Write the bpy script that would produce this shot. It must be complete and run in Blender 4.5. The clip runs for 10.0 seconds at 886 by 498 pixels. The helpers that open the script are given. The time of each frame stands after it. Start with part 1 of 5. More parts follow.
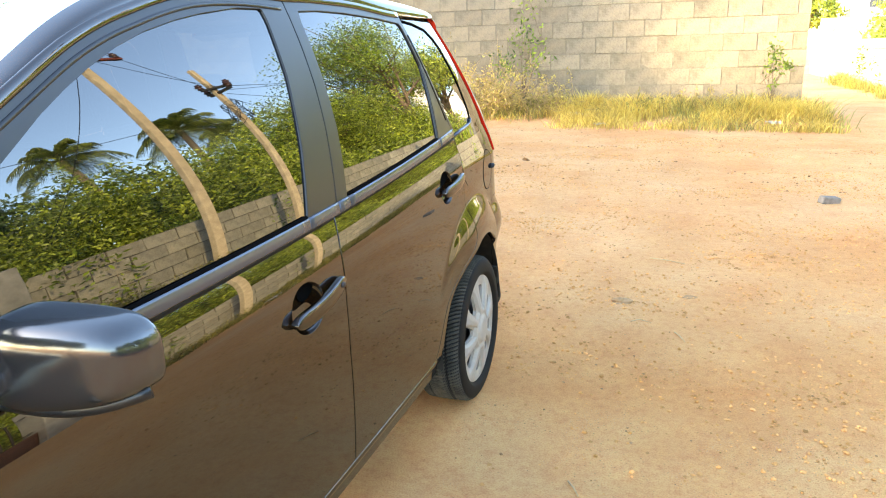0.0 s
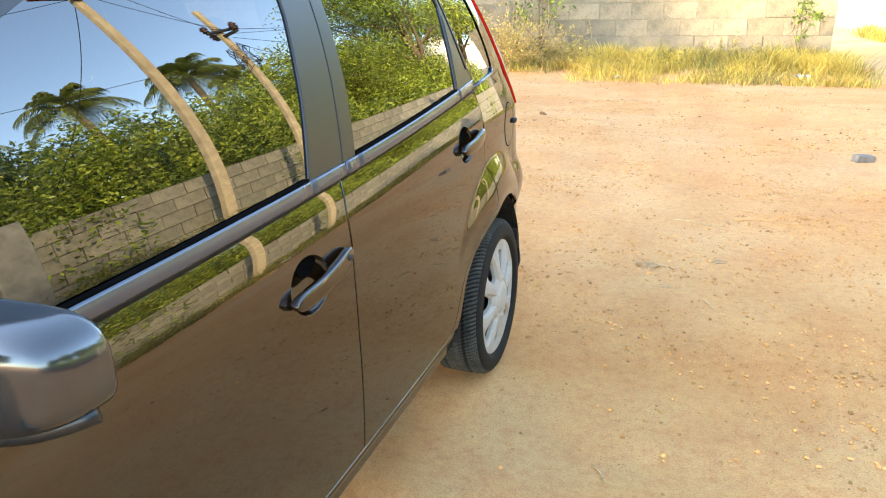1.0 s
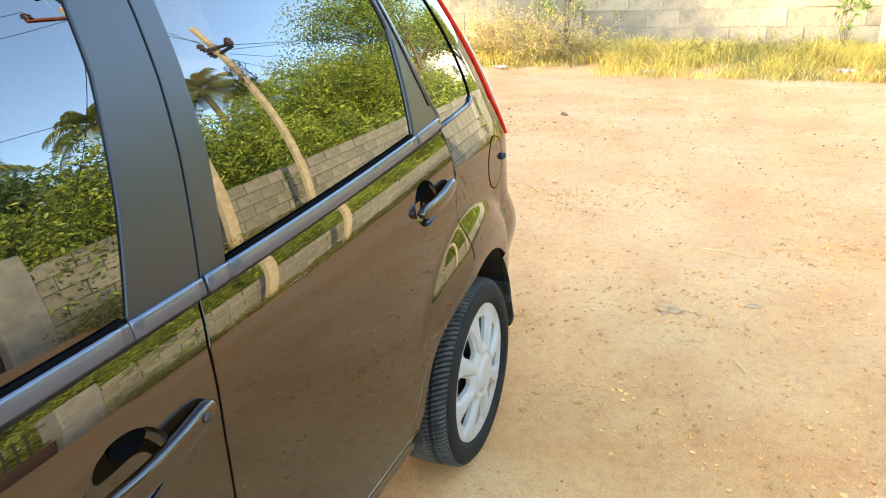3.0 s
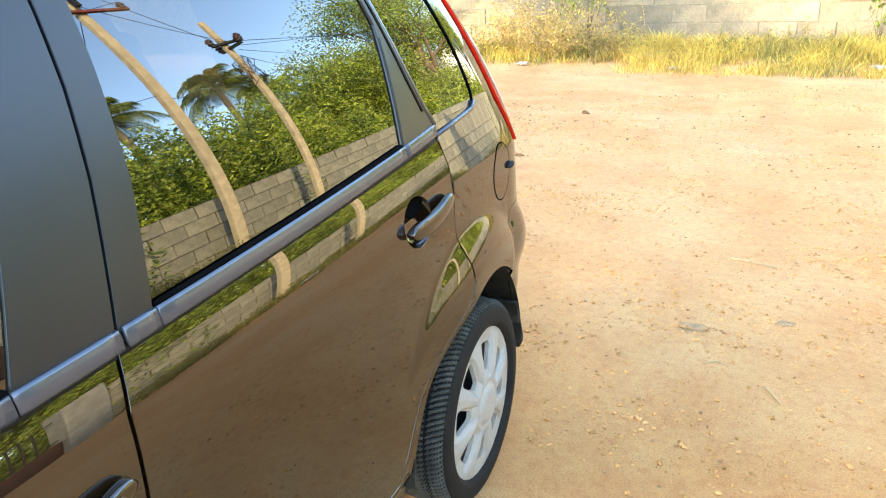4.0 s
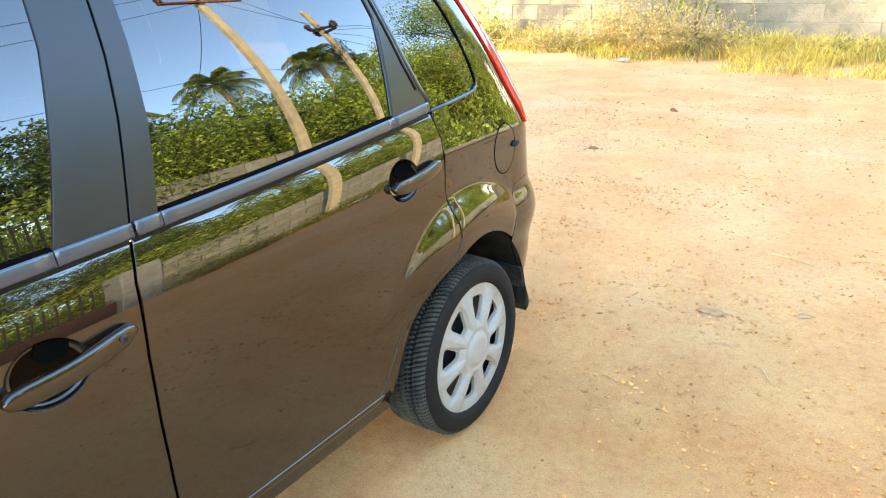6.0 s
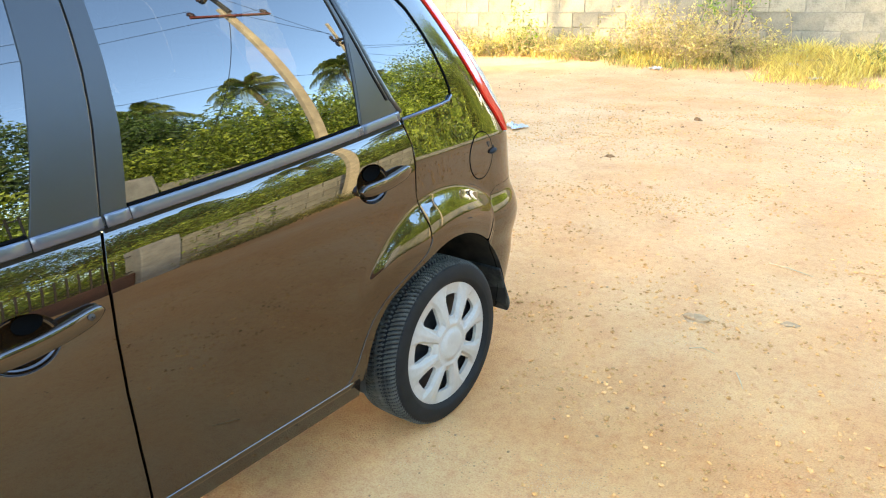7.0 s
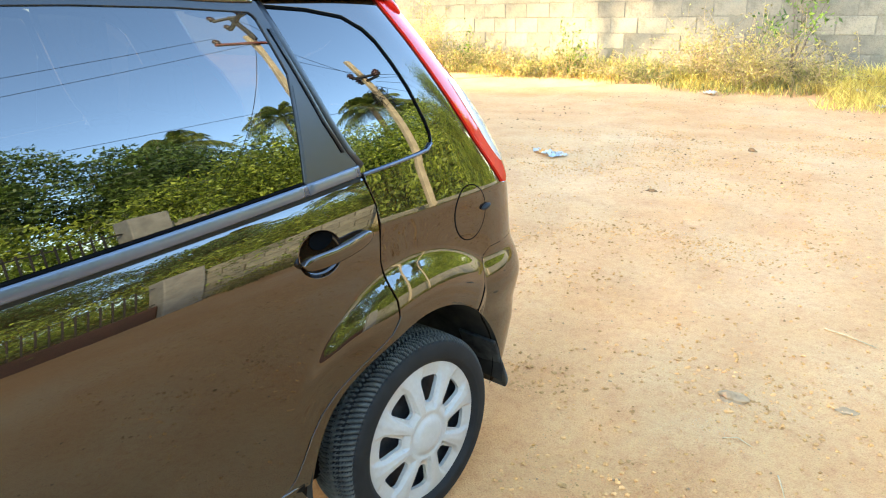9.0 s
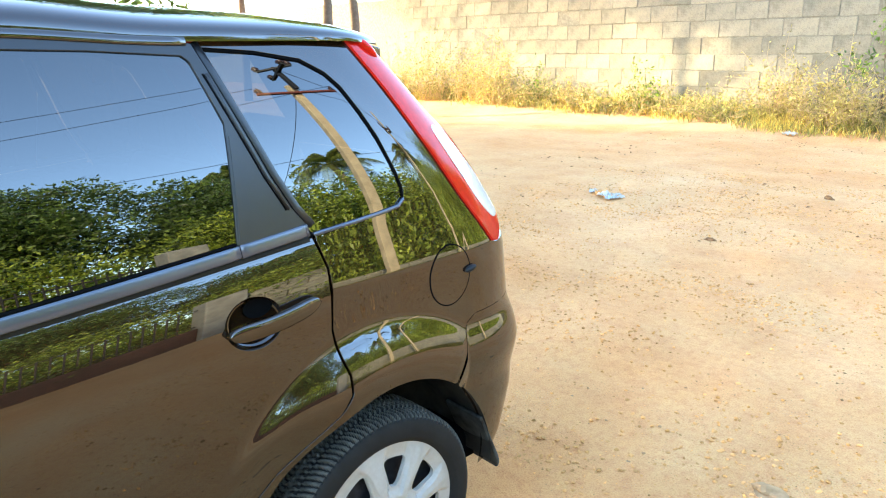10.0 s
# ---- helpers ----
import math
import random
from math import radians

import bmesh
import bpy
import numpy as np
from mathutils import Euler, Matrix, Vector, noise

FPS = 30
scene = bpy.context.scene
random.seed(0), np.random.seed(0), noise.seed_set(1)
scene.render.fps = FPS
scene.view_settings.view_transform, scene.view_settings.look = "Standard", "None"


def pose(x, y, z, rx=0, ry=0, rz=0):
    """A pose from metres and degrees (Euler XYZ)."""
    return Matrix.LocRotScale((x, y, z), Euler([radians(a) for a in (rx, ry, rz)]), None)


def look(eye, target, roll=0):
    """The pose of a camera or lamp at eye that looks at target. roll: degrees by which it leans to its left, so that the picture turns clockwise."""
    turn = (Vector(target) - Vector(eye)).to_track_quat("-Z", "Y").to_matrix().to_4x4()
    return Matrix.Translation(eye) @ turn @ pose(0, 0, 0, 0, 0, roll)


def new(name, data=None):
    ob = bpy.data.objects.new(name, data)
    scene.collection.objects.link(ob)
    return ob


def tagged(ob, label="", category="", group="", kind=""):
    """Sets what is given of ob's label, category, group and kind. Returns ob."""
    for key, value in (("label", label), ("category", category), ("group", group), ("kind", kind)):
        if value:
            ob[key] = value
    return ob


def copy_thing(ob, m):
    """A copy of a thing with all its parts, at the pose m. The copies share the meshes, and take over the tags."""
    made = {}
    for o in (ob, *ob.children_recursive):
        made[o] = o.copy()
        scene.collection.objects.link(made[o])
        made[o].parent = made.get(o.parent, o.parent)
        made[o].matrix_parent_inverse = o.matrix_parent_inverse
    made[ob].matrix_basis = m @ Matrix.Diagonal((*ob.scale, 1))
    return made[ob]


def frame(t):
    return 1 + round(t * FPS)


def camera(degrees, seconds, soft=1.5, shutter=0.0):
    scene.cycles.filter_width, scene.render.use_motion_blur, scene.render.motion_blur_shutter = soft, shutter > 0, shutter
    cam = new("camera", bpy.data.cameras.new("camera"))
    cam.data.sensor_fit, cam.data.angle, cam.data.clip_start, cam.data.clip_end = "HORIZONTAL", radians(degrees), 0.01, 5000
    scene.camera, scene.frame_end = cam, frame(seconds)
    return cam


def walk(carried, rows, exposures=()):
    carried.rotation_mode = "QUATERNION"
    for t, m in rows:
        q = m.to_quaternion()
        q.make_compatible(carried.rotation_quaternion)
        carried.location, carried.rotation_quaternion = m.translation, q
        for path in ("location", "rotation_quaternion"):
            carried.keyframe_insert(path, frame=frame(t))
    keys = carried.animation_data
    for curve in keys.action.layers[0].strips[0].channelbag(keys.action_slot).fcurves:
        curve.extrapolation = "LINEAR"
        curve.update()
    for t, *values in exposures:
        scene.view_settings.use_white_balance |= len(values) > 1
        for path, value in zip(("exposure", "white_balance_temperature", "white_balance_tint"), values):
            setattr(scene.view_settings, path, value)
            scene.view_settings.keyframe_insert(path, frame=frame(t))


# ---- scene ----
cam = camera(64.4, 10.0, soft=1.1)
PATH = [
    (0, (0.735, -2.512, 1.345), (0.097, -0.695, 0.806), -1.4),
    (0.5, (0.702, -2.441, 1.324), (0.044, -0.65, 0.725), -1.2),
    (1, (0.648, -2.324, 1.317), (-0.01, -0.555, 0.655), -1.2),
    (1.5, (0.609, -2.222, 1.33), (-0.04, -0.462, 0.636), -1.2),
    (2, (0.628, -2.115, 1.356), (-0.024, -0.359, 0.653), -1.5),
    (2.5, (0.658, -1.945, 1.386), (-0.023, -0.198, 0.689), -1.6),
    (3.8, (0.613, -1.597, 1.372), (-0.177, 0.105, 0.681), -2.0),
    (4, (0.621, -1.572, 1.371), (-0.168, 0.128, 0.673), -2.0),
    (4.5, (0.706, -1.557, 1.367), (-0.126, 0.125, 0.674), -1.9),
    (5, (0.829, -1.598, 1.376), (-0.139, 0.011, 0.688), -1.9),
    (5.5, (0.931, -1.666, 1.364), (-0.096, -0.096, 0.67), -1.7),
    (6.8, (1.246, -1.732, 1.408), (0.135, -0.225, 0.705), -1.2),
    (7, (1.288, -1.699, 1.406), (0.145, -0.21, 0.718), -1.3),
    (7.5, (1.306, -1.621, 1.414), (0.103, -0.172, 0.74), -1.1),
    (8, (1.252, -1.494, 1.42), (0.009, -0.073, 0.759), -1.2),
    (8.5, (1.228, -1.363, 1.427), (-0.028, 0.052, 0.778), -1.1),
    (9, (1.206, -1.258, 1.432), (-0.057, 0.153, 0.789), -1.0),
    (9.5, (1.198, -1.076, 1.454), (-0.13, 0.295, 0.857), -0.6),
    (10, (1.235, -0.917, 1.449), (-0.194, 0.367, 0.893), -0.6),
]
walk(cam, [(t, look(eye, target, roll)) for t, eye, target, roll in PATH],
     [(0, 3.95, 8450, 8), (2.5, 4.12, 8000, 5), (5, 4.23, 7950, 5), (8, 4.18, 7450, 3), (10, 4.14, 7250, 2)])

# ---------------------------------------------------------------- light
SUN_FROM = Vector((-0.80, -0.50, 0.37)).normalized()
sun = new("sun", bpy.data.lights.new("sun", "SUN"))
sun.data.energy, sun.data.angle, sun.data.color = 1.40, radians(1.5), (1.0, 0.84, 0.60)
sun.matrix_world = look(SUN_FROM * 30, (0, 0, 0))
world = bpy.data.worlds.new("sky")
scene.world, world.use_nodes = world, True
sky = world.node_tree.nodes.new("ShaderNodeTexSky")
sky.sky_type, sky.sun_disc = "NISHITA", False
sky.sun_elevation, sky.sun_rotation = math.asin(SUN_FROM.z), math.atan2(SUN_FROM.x, SUN_FROM.y)
sky.air_density, sky.dust_density, sky.ozone_density = 0.8, 0.9, 2.8
world.node_tree.nodes["Background"].inputs["Strength"].default_value = 0.132
world.node_tree.links.new(sky.outputs["Color"], world.node_tree.nodes["Background"].inputs["Color"])


# ---------------------------------------------------------------- materials
def shader(name):
    m = bpy.data.materials.new(name)
    m.use_nodes = True
    nt = m.node_tree
    return m, nt, nt.nodes["Principled BSDF"], nt.links


def node(nt, kind, **values):
    n = nt.nodes.new(kind)
    for key, value in values.items():
        n.inputs[key.replace("_", " ")].default_value = value
    return n


def ramp(nt, source, *stops):
    r = nt.nodes.new("ShaderNodeValToRGB")
    nt.links.new(source, r.inputs["Fac"])
    while len(r.color_ramp.elements) < len(stops):
        r.color_ramp.elements.new(0.5)
    for e, (pos, col) in zip(r.color_ramp.elements, stops):
        e.position, e.color = pos, (*col, 1) if len(col) == 3 else (col[0],) * 3 + (1,)
    return r.outputs["Color"]


def blend(nt, fac, a, b, how="MIX"):
    n = nt.nodes.new("ShaderNodeMix")
    n.data_type, n.blend_type = "RGBA", how
    for socket, value in ((n.inputs[0], fac), (n.inputs[6], a), (n.inputs[7], b)):
        if isinstance(value, bpy.types.NodeSocket):
            nt.links.new(value, socket)
        elif isinstance(value, (int, float)):
            socket.default_value = value
        else:
            socket.default_value = (*value, 1)
    return n.outputs[2]


def grain(nt, scale, detail=4.0, rough=0.6, space="Object"):
    tc = nt.nodes.new("ShaderNodeTexCoord")
    n = node(nt, "ShaderNodeTexNoise", Scale=scale, Detail=detail, Roughness=rough)
    nt.links.new(tc.outputs[space], n.inputs["Vector"])
    return n.outputs["Fac"]


def relief(nt, height, strength, distance, bsdf):
    b = node(nt, "ShaderNodeBump", Strength=strength, Distance=distance)
    nt.links.new(height, b.inputs["Height"])
    nt.links.new(b.outputs["Normal"], bsdf.inputs["Normal"])
    return b


def plain(name, colour, rough=0.5, metal=0.0, spread=0.25, scale=30.0, bump=0.0, coat=0.0, ior=1.5, vary=0.05):
    """A surface with fine mottling in colour and gloss."""
    m, nt, p, links = shader(name)
    g = grain(nt, scale)
    dark, light = [c * (1 - spread) for c in colour], [min(1, c * (1 + spread)) for c in colour]
    links.new(ramp(nt, g, (0.3, dark), (0.7, light)), p.inputs["Base Color"])
    links.new(ramp(nt, g, (0.3, (max(0, rough - vary),)), (0.7, (min(1, rough + vary),))), p.inputs["Roughness"])
    p.inputs["Metallic"].default_value, p.inputs["IOR"].default_value = metal, ior
    p.inputs["Coat Weight"].default_value, p.inputs["Coat Roughness"].default_value = coat, 0.02
    if bump:
        relief(nt, grain(nt, scale * 3), bump, 0.002, p)
    return m


def make_paint():
    m, nt, p, links = shader("black_car_paint")
    g = grain(nt, 900.0, 1.0)
    links.new(ramp(nt, g, (0.35, (0.0120, 0.0055, 0.0022)), (0.75, (0.0220, 0.0100, 0.0036))), p.inputs["Base Color"])
    dust = grain(nt, 6.0, 6.0)
    links.new(ramp(nt, dust, (0.3, (0.05,)), (0.8, (0.09,))), p.inputs["Roughness"])
    p.inputs["IOR"].default_value, p.inputs["Specular IOR Level"].default_value = 1.5, 0.0
    p.inputs["Coat Weight"].default_value, p.inputs["Coat Roughness"].default_value, p.inputs["Coat IOR"].default_value = 1.0, 0.010, 1.83
    return m


def make_glass(name, tint, ior):
    """Dark window film: a mirror at its surface, dim and clear behind."""
    m, nt, p, links = shader(name)
    nt.nodes.remove(p)
    clear, gloss, mix = nt.nodes.new("ShaderNodeBsdfTransparent"), nt.nodes.new("ShaderNodeBsdfGlossy"), nt.nodes.new("ShaderNodeMixShader")
    clear.inputs["Color"].default_value = (*tint, 1)
    gloss.inputs["Roughness"].default_value = 0.006
    gloss.inputs["Color"].default_value = (1, 1, 1, 1)
    f = node(nt, "ShaderNodeFresnel", IOR=ior)
    links.new(f.outputs["Fac"], mix.inputs["Fac"])
    links.new(clear.outputs[0], mix.inputs[1])
    links.new(gloss.outputs[0], mix.inputs[2])
    links.new(mix.outputs[0], nt.nodes["Material Output"].inputs["Surface"])
    return m


def make_earth():
    m, nt, p, links = shader("dry_red_earth")
    broad, mid, fine, grit = grain(nt, 0.6, 6, 0.6), grain(nt, 2.2, 6, 0.65), grain(nt, 24.0, 6, 0.7), grain(nt, 160.0, 3, 0.7)
    pale_tone = ramp(nt, broad, (0.34, (0.61, 0.297, 0.118)), (0.50, (0.65, 0.356, 0.160)), (0.68, (0.67, 0.406, 0.204)))
    red_tone = ramp(nt, broad, (0.34, (0.64, 0.272, 0.090)), (0.50, (0.68, 0.331, 0.124)), (0.68, (0.71, 0.400, 0.174)))
    # the redder tone gives way to a paler one up the yard
    xyz, yard = nt.nodes.new("ShaderNodeSeparateXYZ"), nt.nodes.new("ShaderNodeMapRange")
    links.new(nt.nodes.new("ShaderNodeTexCoord").outputs["Object"], xyz.inputs[0])
    links.new(xyz.outputs["Y"], yard.inputs["Value"])
    yard.inputs["From Min"].default_value, yard.inputs["From Max"].default_value = -0.5, 4.0
    drift = blend(nt, 0.45, yard.outputs[0], grain(nt, 0.9, 4), "MIX")
    c = blend(nt, ramp(nt, drift, (0.25, (0,)), (0.70, (1,))), red_tone, pale_tone)
    c = blend(nt, 0.32, c, ramp(nt, mid, (0.3, (0.34, 0.30, 0.27)), (0.5, (0.5, 0.5, 0.5)), (0.75, (0.62, 0.60, 0.57))), "OVERLAY")
    c = blend(nt, 0.45, c, ramp(nt, fine, (0.28, (0.28, 0.25, 0.22)), (0.5, (0.5, 0.5, 0.5)), (0.8, (0.66, 0.64, 0.60))), "OVERLAY")
    c = blend(nt, 0.5, c, ramp(nt, grit, (0.3, (0.22, 0.19, 0.16)), (0.5, (0.5, 0.5, 0.5)), (0.75, (0.70, 0.68, 0.64))), "OVERLAY")
    tc = nt.nodes.new("ShaderNodeTexCoord")
    specks = node(nt, "ShaderNodeTexVoronoi", Scale=55.0)
    links.new(tc.outputs["Object"], specks.inputs["Vector"])
    patch = ramp(nt, grain(nt, 2.6, 4), (0.46, (0,)), (0.62, (0.7,)))
    spot = ramp(nt, specks.outputs["Distance"], (0.11, (1,)), (0.20, (0,)))
    c = blend(nt, blend(nt, 1.0, spot, patch, "MULTIPLY"), c, (0.24, 0.135, 0.065))
    sand = node(nt, "ShaderNodeTexVoronoi", Scale=150.0)
    links.new(tc.outputs["Object"], sand.inputs["Vector"])
    dots = ramp(nt, sand.outputs["Distance"], (0.16, (1,)), (0.26, (0,)))
    dots = blend(nt, 1.0, dots, ramp(nt, grain(nt, 3.1, 4), (0.50, (0,)), (0.68, (0.8,))), "MULTIPLY")
    c = blend(nt, dots, c, blend(nt, sand.outputs["Color"], (0.13, 0.075, 0.04), (0.72, 0.56, 0.38)))
    links.new(c, p.inputs["Base Color"])
    p.inputs["Roughness"].default_value = 0.95
    p.inputs["Specular IOR Level"].default_value = 0.15
    h = blend(nt, 0.74, fine, grit)
    relief(nt, h, 0.75, 0.022, p)
    return m


def make_block(name, tone):
    m, nt, p, links = shader(name)
    info = nt.nodes.new("ShaderNodeObjectInfo")
    base = ramp(nt, info.outputs["Random"], (0.0, [c * 0.82 for c in tone]), (0.5, tone), (1.0, [min(1, c * 1.16) for c in tone]))
    stain, pit = grain(nt, 4.0, 5, 0.65), grain(nt, 60.0, 4, 0.7)
    c = blend(nt, 0.6, base, ramp(nt, stain, (0.3, (0.20, 0.195, 0.18)), (0.52, (0.5, 0.5, 0.5)), (0.75, (0.70, 0.67, 0.60))), "OVERLAY")
    c = blend(nt, 0.5, c, ramp(nt, pit, (0.35, (0.25, 0.24, 0.23)), (0.5, (0.5, 0.5, 0.5)), (0.8, (0.6, 0.6, 0.6))), "OVERLAY")
    links.new(c, p.inputs["Base Color"])
    p.inputs["Roughness"].default_value = 0.93
    relief(nt, pit, 0.6, 0.012, p)
    return m


def make_leaf(name, dark, light, glow=0.35):
    m, nt, p, links = shader(name)
    geo = nt.nodes.new("ShaderNodeNewGeometry")
    c = ramp(nt, geo.outputs["Random Per Island"], (0.0, dark), (0.75, light), (1.0, [min(1, v * 1.5) for v in light]))
    # noise clumps darken and lighten the leaves, imitating shaded and sunlit foliage
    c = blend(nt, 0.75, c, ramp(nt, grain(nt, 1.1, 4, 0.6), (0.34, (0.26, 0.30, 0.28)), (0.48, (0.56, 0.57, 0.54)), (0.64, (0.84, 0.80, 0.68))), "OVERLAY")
    links.new(c, p.inputs["Base Color"])
    p.inputs["Roughness"].default_value = 0.5
    thin, mix = nt.nodes.new("ShaderNodeBsdfTranslucent"), nt.nodes.new("ShaderNodeMixShader")
    links.new(blend(nt, 0.5, c, (1.0, 1.0, 0.5), "OVERLAY"), thin.inputs["Color"])
    mix.inputs["Fac"].default_value = glow
    links.new(p.outputs[0], mix.inputs[1])
    links.new(thin.outputs[0], mix.inputs[2])
    links.new(mix.outputs[0], nt.nodes["Material Output"].inputs["Surface"])
    return m


def make_bark(name, tone, scale=14.0):
    m, nt, p, links = shader(name)
    g, h = grain(nt, scale, 6, 0.7), grain(nt, scale * 0.25, 4)
    c = blend(nt, 0.5, ramp(nt, g, (0.3, [v * 0.55 for v in tone]), (0.7, [v * 1.25 for v in tone])), ramp(nt, h, (0.35, [v * 0.7 for v in tone]), (0.7, [v * 1.2 for v in tone])))
    links.new(c, p.inputs["Base Color"])
    p.inputs["Roughness"].default_value = 0.9
    relief(nt, g, 0.6, 0.015, p)
    return m


PAINT = make_paint()
GLASS = make_glass("tinted_window_glass", (0.035, 0.040, 0.040), 1.88)
SCREEN = make_glass("windscreen_glass", (0.55, 0.6, 0.57), 1.6)
SATIN = plain("satin_black_trim", (0.013, 0.0135, 0.015), 0.36, 0.0, 0.1, 14, ior=1.54, vary=0.02)
GLOSS_TRIM = plain("black_belt_moulding", (0.088, 0.096, 0.118), 0.22, 0.5, 0.04, 12, ior=1.8, vary=0.015)
RUBBER = plain("black_rubber", (0.014, 0.0135, 0.013), 0.66, 0.0, 0.3, 40, 0.2, ior=1.35)
TYRE = plain("tyre_rubber", (0.013, 0.0115, 0.0095), 0.78, 0.0, 0.35, 25, 0.25, ior=1.3)
TREAD = plain("dusty_tread_rubber", (0.066, 0.062, 0.050), 0.88, 0.0, 0.45, 22, 0.2, ior=1.3)
LINER = plain("muddy_arch_liner", (0.022, 0.019, 0.014), 0.8, 0.0, 0.8, 16, 0.6, ior=1.35)
FLAP = plain("dusty_flap_rubber", (0.040, 0.041, 0.036), 0.7, 0.0, 0.9, 22, 0.3, ior=1.35)
# near-black for seals and joints, also painted in where cavities are only shaded
SEAL_AND_SHADE = plain("seal_and_shade_black", (0.004, 0.004, 0.004), 0.95, 0.0, 0.3, 20, ior=1.08)
SILVER = plain("silver_wheel_cover", (0.40, 0.35, 0.29), 0.5, 0.0, 0.05, 80, ior=1.35)
STEEL = plain("dark_steel", (0.06, 0.06, 0.065), 0.5, 0.8, 0.3, 40)
RED_LENS = plain("red_light_lens", (0.58, 0.012, 0.007), 0.07, 0.0, 0.12, 60, ior=1.3)
CLEAR_LENS = plain("clear_light_lens", (0.80, 0.78, 0.76), 0.10, 0.3, 0.08, 90, coat=1.0)
FABRIC = plain("grey_seat_fabric", (0.10, 0.10, 0.105), 0.9, 0.0, 0.3, 120, 0.2)
EARTH = make_earth()
BLOCK = make_block("concrete_block", (0.26, 0.22, 0.155))
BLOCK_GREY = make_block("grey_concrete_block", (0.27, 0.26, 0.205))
MORTAR = plain("cement_mortar", (0.20, 0.172, 0.125), 0.95, 0.0, 0.3, 18, 0.4)
MORTAR_DARK = plain("weathered_mortar", (0.080, 0.075, 0.058), 0.95, 0.0, 0.4, 18, 0.4)
PLASTER = plain("grey_cement_plaster", (0.24, 0.24, 0.215), 0.9, 0.0, 0.3, 5, 0.3)
MAROON = plain("maroon_paint", (0.05, 0.018, 0.014), 0.7, 0.0, 0.4, 8, 0.2)
IRON = plain("black_iron", (0.02, 0.02, 0.02), 0.6, 0.3, 0.3, 30)
CONCRETE = plain("pole_concrete", (0.52, 0.43, 0.28), 0.85, 0.0, 0.22, 7, 0.3)
RUST = plain("rusty_red_steel", (0.20, 0.045, 0.03), 0.7, 0.2, 0.4, 20, 0.2)
PORCELAIN = plain("brown_insulator", (0.05, 0.022, 0.018), 0.25, 0.0, 0.2, 20)
WIRE = plain("wire", (0.03, 0.03, 0.035), 0.5, 0.6, 0.2, 10)
LEAF_DARK = make_leaf("mango_leaf", (0.024, 0.045, 0.013), (0.10, 0.155, 0.036), 0.30)
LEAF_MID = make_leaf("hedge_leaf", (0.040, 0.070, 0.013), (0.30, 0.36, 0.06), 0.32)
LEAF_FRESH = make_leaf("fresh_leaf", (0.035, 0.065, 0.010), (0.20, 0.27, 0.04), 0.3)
LEAF_PALM = make_leaf("palm_leaf", (0.030, 0.052, 0.012), (0.17, 0.20, 0.045), 0.35)
GRASS_DRY = make_leaf("dry_grass", (0.33, 0.22, 0.058), (0.64, 0.45, 0.135), 0.35)
LEAF_WEED = make_leaf("weed_leaf", (0.075, 0.080, 0.022), (0.23, 0.215, 0.060), 0.3)
GRASS_STRAW = make_leaf("straw_weed", (0.17, 0.125, 0.045), (0.42, 0.33, 0.11), 0.3)
GRASS_OLIVE = make_leaf("olive_weed", (0.14, 0.13, 0.045), (0.30, 0.27, 0.09), 0.35)
BARK = make_bark("brown_bark", (0.16, 0.11, 0.075))
PALM_BARK = make_bark("palm_bark", (0.22, 0.18, 0.14), 9.0)
STONE = plain("pebble", (0.62, 0.30, 0.105), 0.95, 0.0, 0.55, 9, ior=1.15)
PALE_STONE = plain("pale_stone", (0.37, 0.22, 0.11), 0.95, 0.0, 0.25, 20, 0.6, ior=1.15)
LUMP = plain("soil_lump", (0.58, 0.27, 0.085), 0.95, 0.0, 0.5, 30, 0.3, ior=1.15)
DUNG = plain("dry_dung", (0.24, 0.125, 0.06), 0.95, 0.0, 0.5, 30, 0.4, ior=1.15)
CLOD = plain("dry_clod", (0.34, 0.185, 0.085), 0.95, 0.0, 0.45, 30, 0.3, ior=1.15)
TWIG = plain("dry_twig", (0.50, 0.34, 0.17), 0.85, 0.0, 0.3, 40, 0.2)
GREY_STONE = plain("grey_block_lump", (0.18, 0.155, 0.13), 0.9, 0.0, 0.3, 20, 0.3)
FAR_PLASTER = plain("far_grey_plaster", (0.22, 0.215, 0.20), 0.9, 0.0, 0.3, 2, 0.3)
PAPER = plain("white_litter", (0.48, 0.45, 0.40), 0.6, 0.0, 0.12, 30)
BLUE_LITTER = plain("pale_blue_litter", (0.36, 0.42, 0.46), 0.5, 0.0, 0.2, 30)
WHITEWASH = plain("white_plaster", (0.80, 0.80, 0.78), 0.85, 0.0, 0.08, 3, 0.1)
DARK_PANE = plain("dark_pane", (0.05, 0.06, 0.07), 0.15, 0.0, 0.2, 10)


# ---------------------------------------------------------------- helpers
def part(name, me, material, parent=None, label="", kind=""):
    """One mesh object under a thing or a part. me: a mesh, or a bmesh."""
    if isinstance(me, bmesh.types.BMesh):
        bm, me = me, bpy.data.meshes.new(name)
        bm.to_mesh(me)
        bm.free()
    if material is not None and not me.materials:
        me.materials.append(material)
    ob = new(name, me)
    ob.parent = parent
    return tagged(ob, label, kind=kind)


def from_arrays(name, verts, faces, smooth=False):
    me = bpy.data.meshes.new(name)
    me.from_pydata([tuple(v) for v in verts], [], [tuple(f) for f in faces])
    if smooth:
        me.shade_smooth()
    me.update()
    return me


def empty(name, label, category, place=(0, 0, 0), group="", kind=""):
    ob = new(name)
    ob.location = place
    ob.empty_display_size = 0.1
    return tagged(ob, label, category, group, kind)


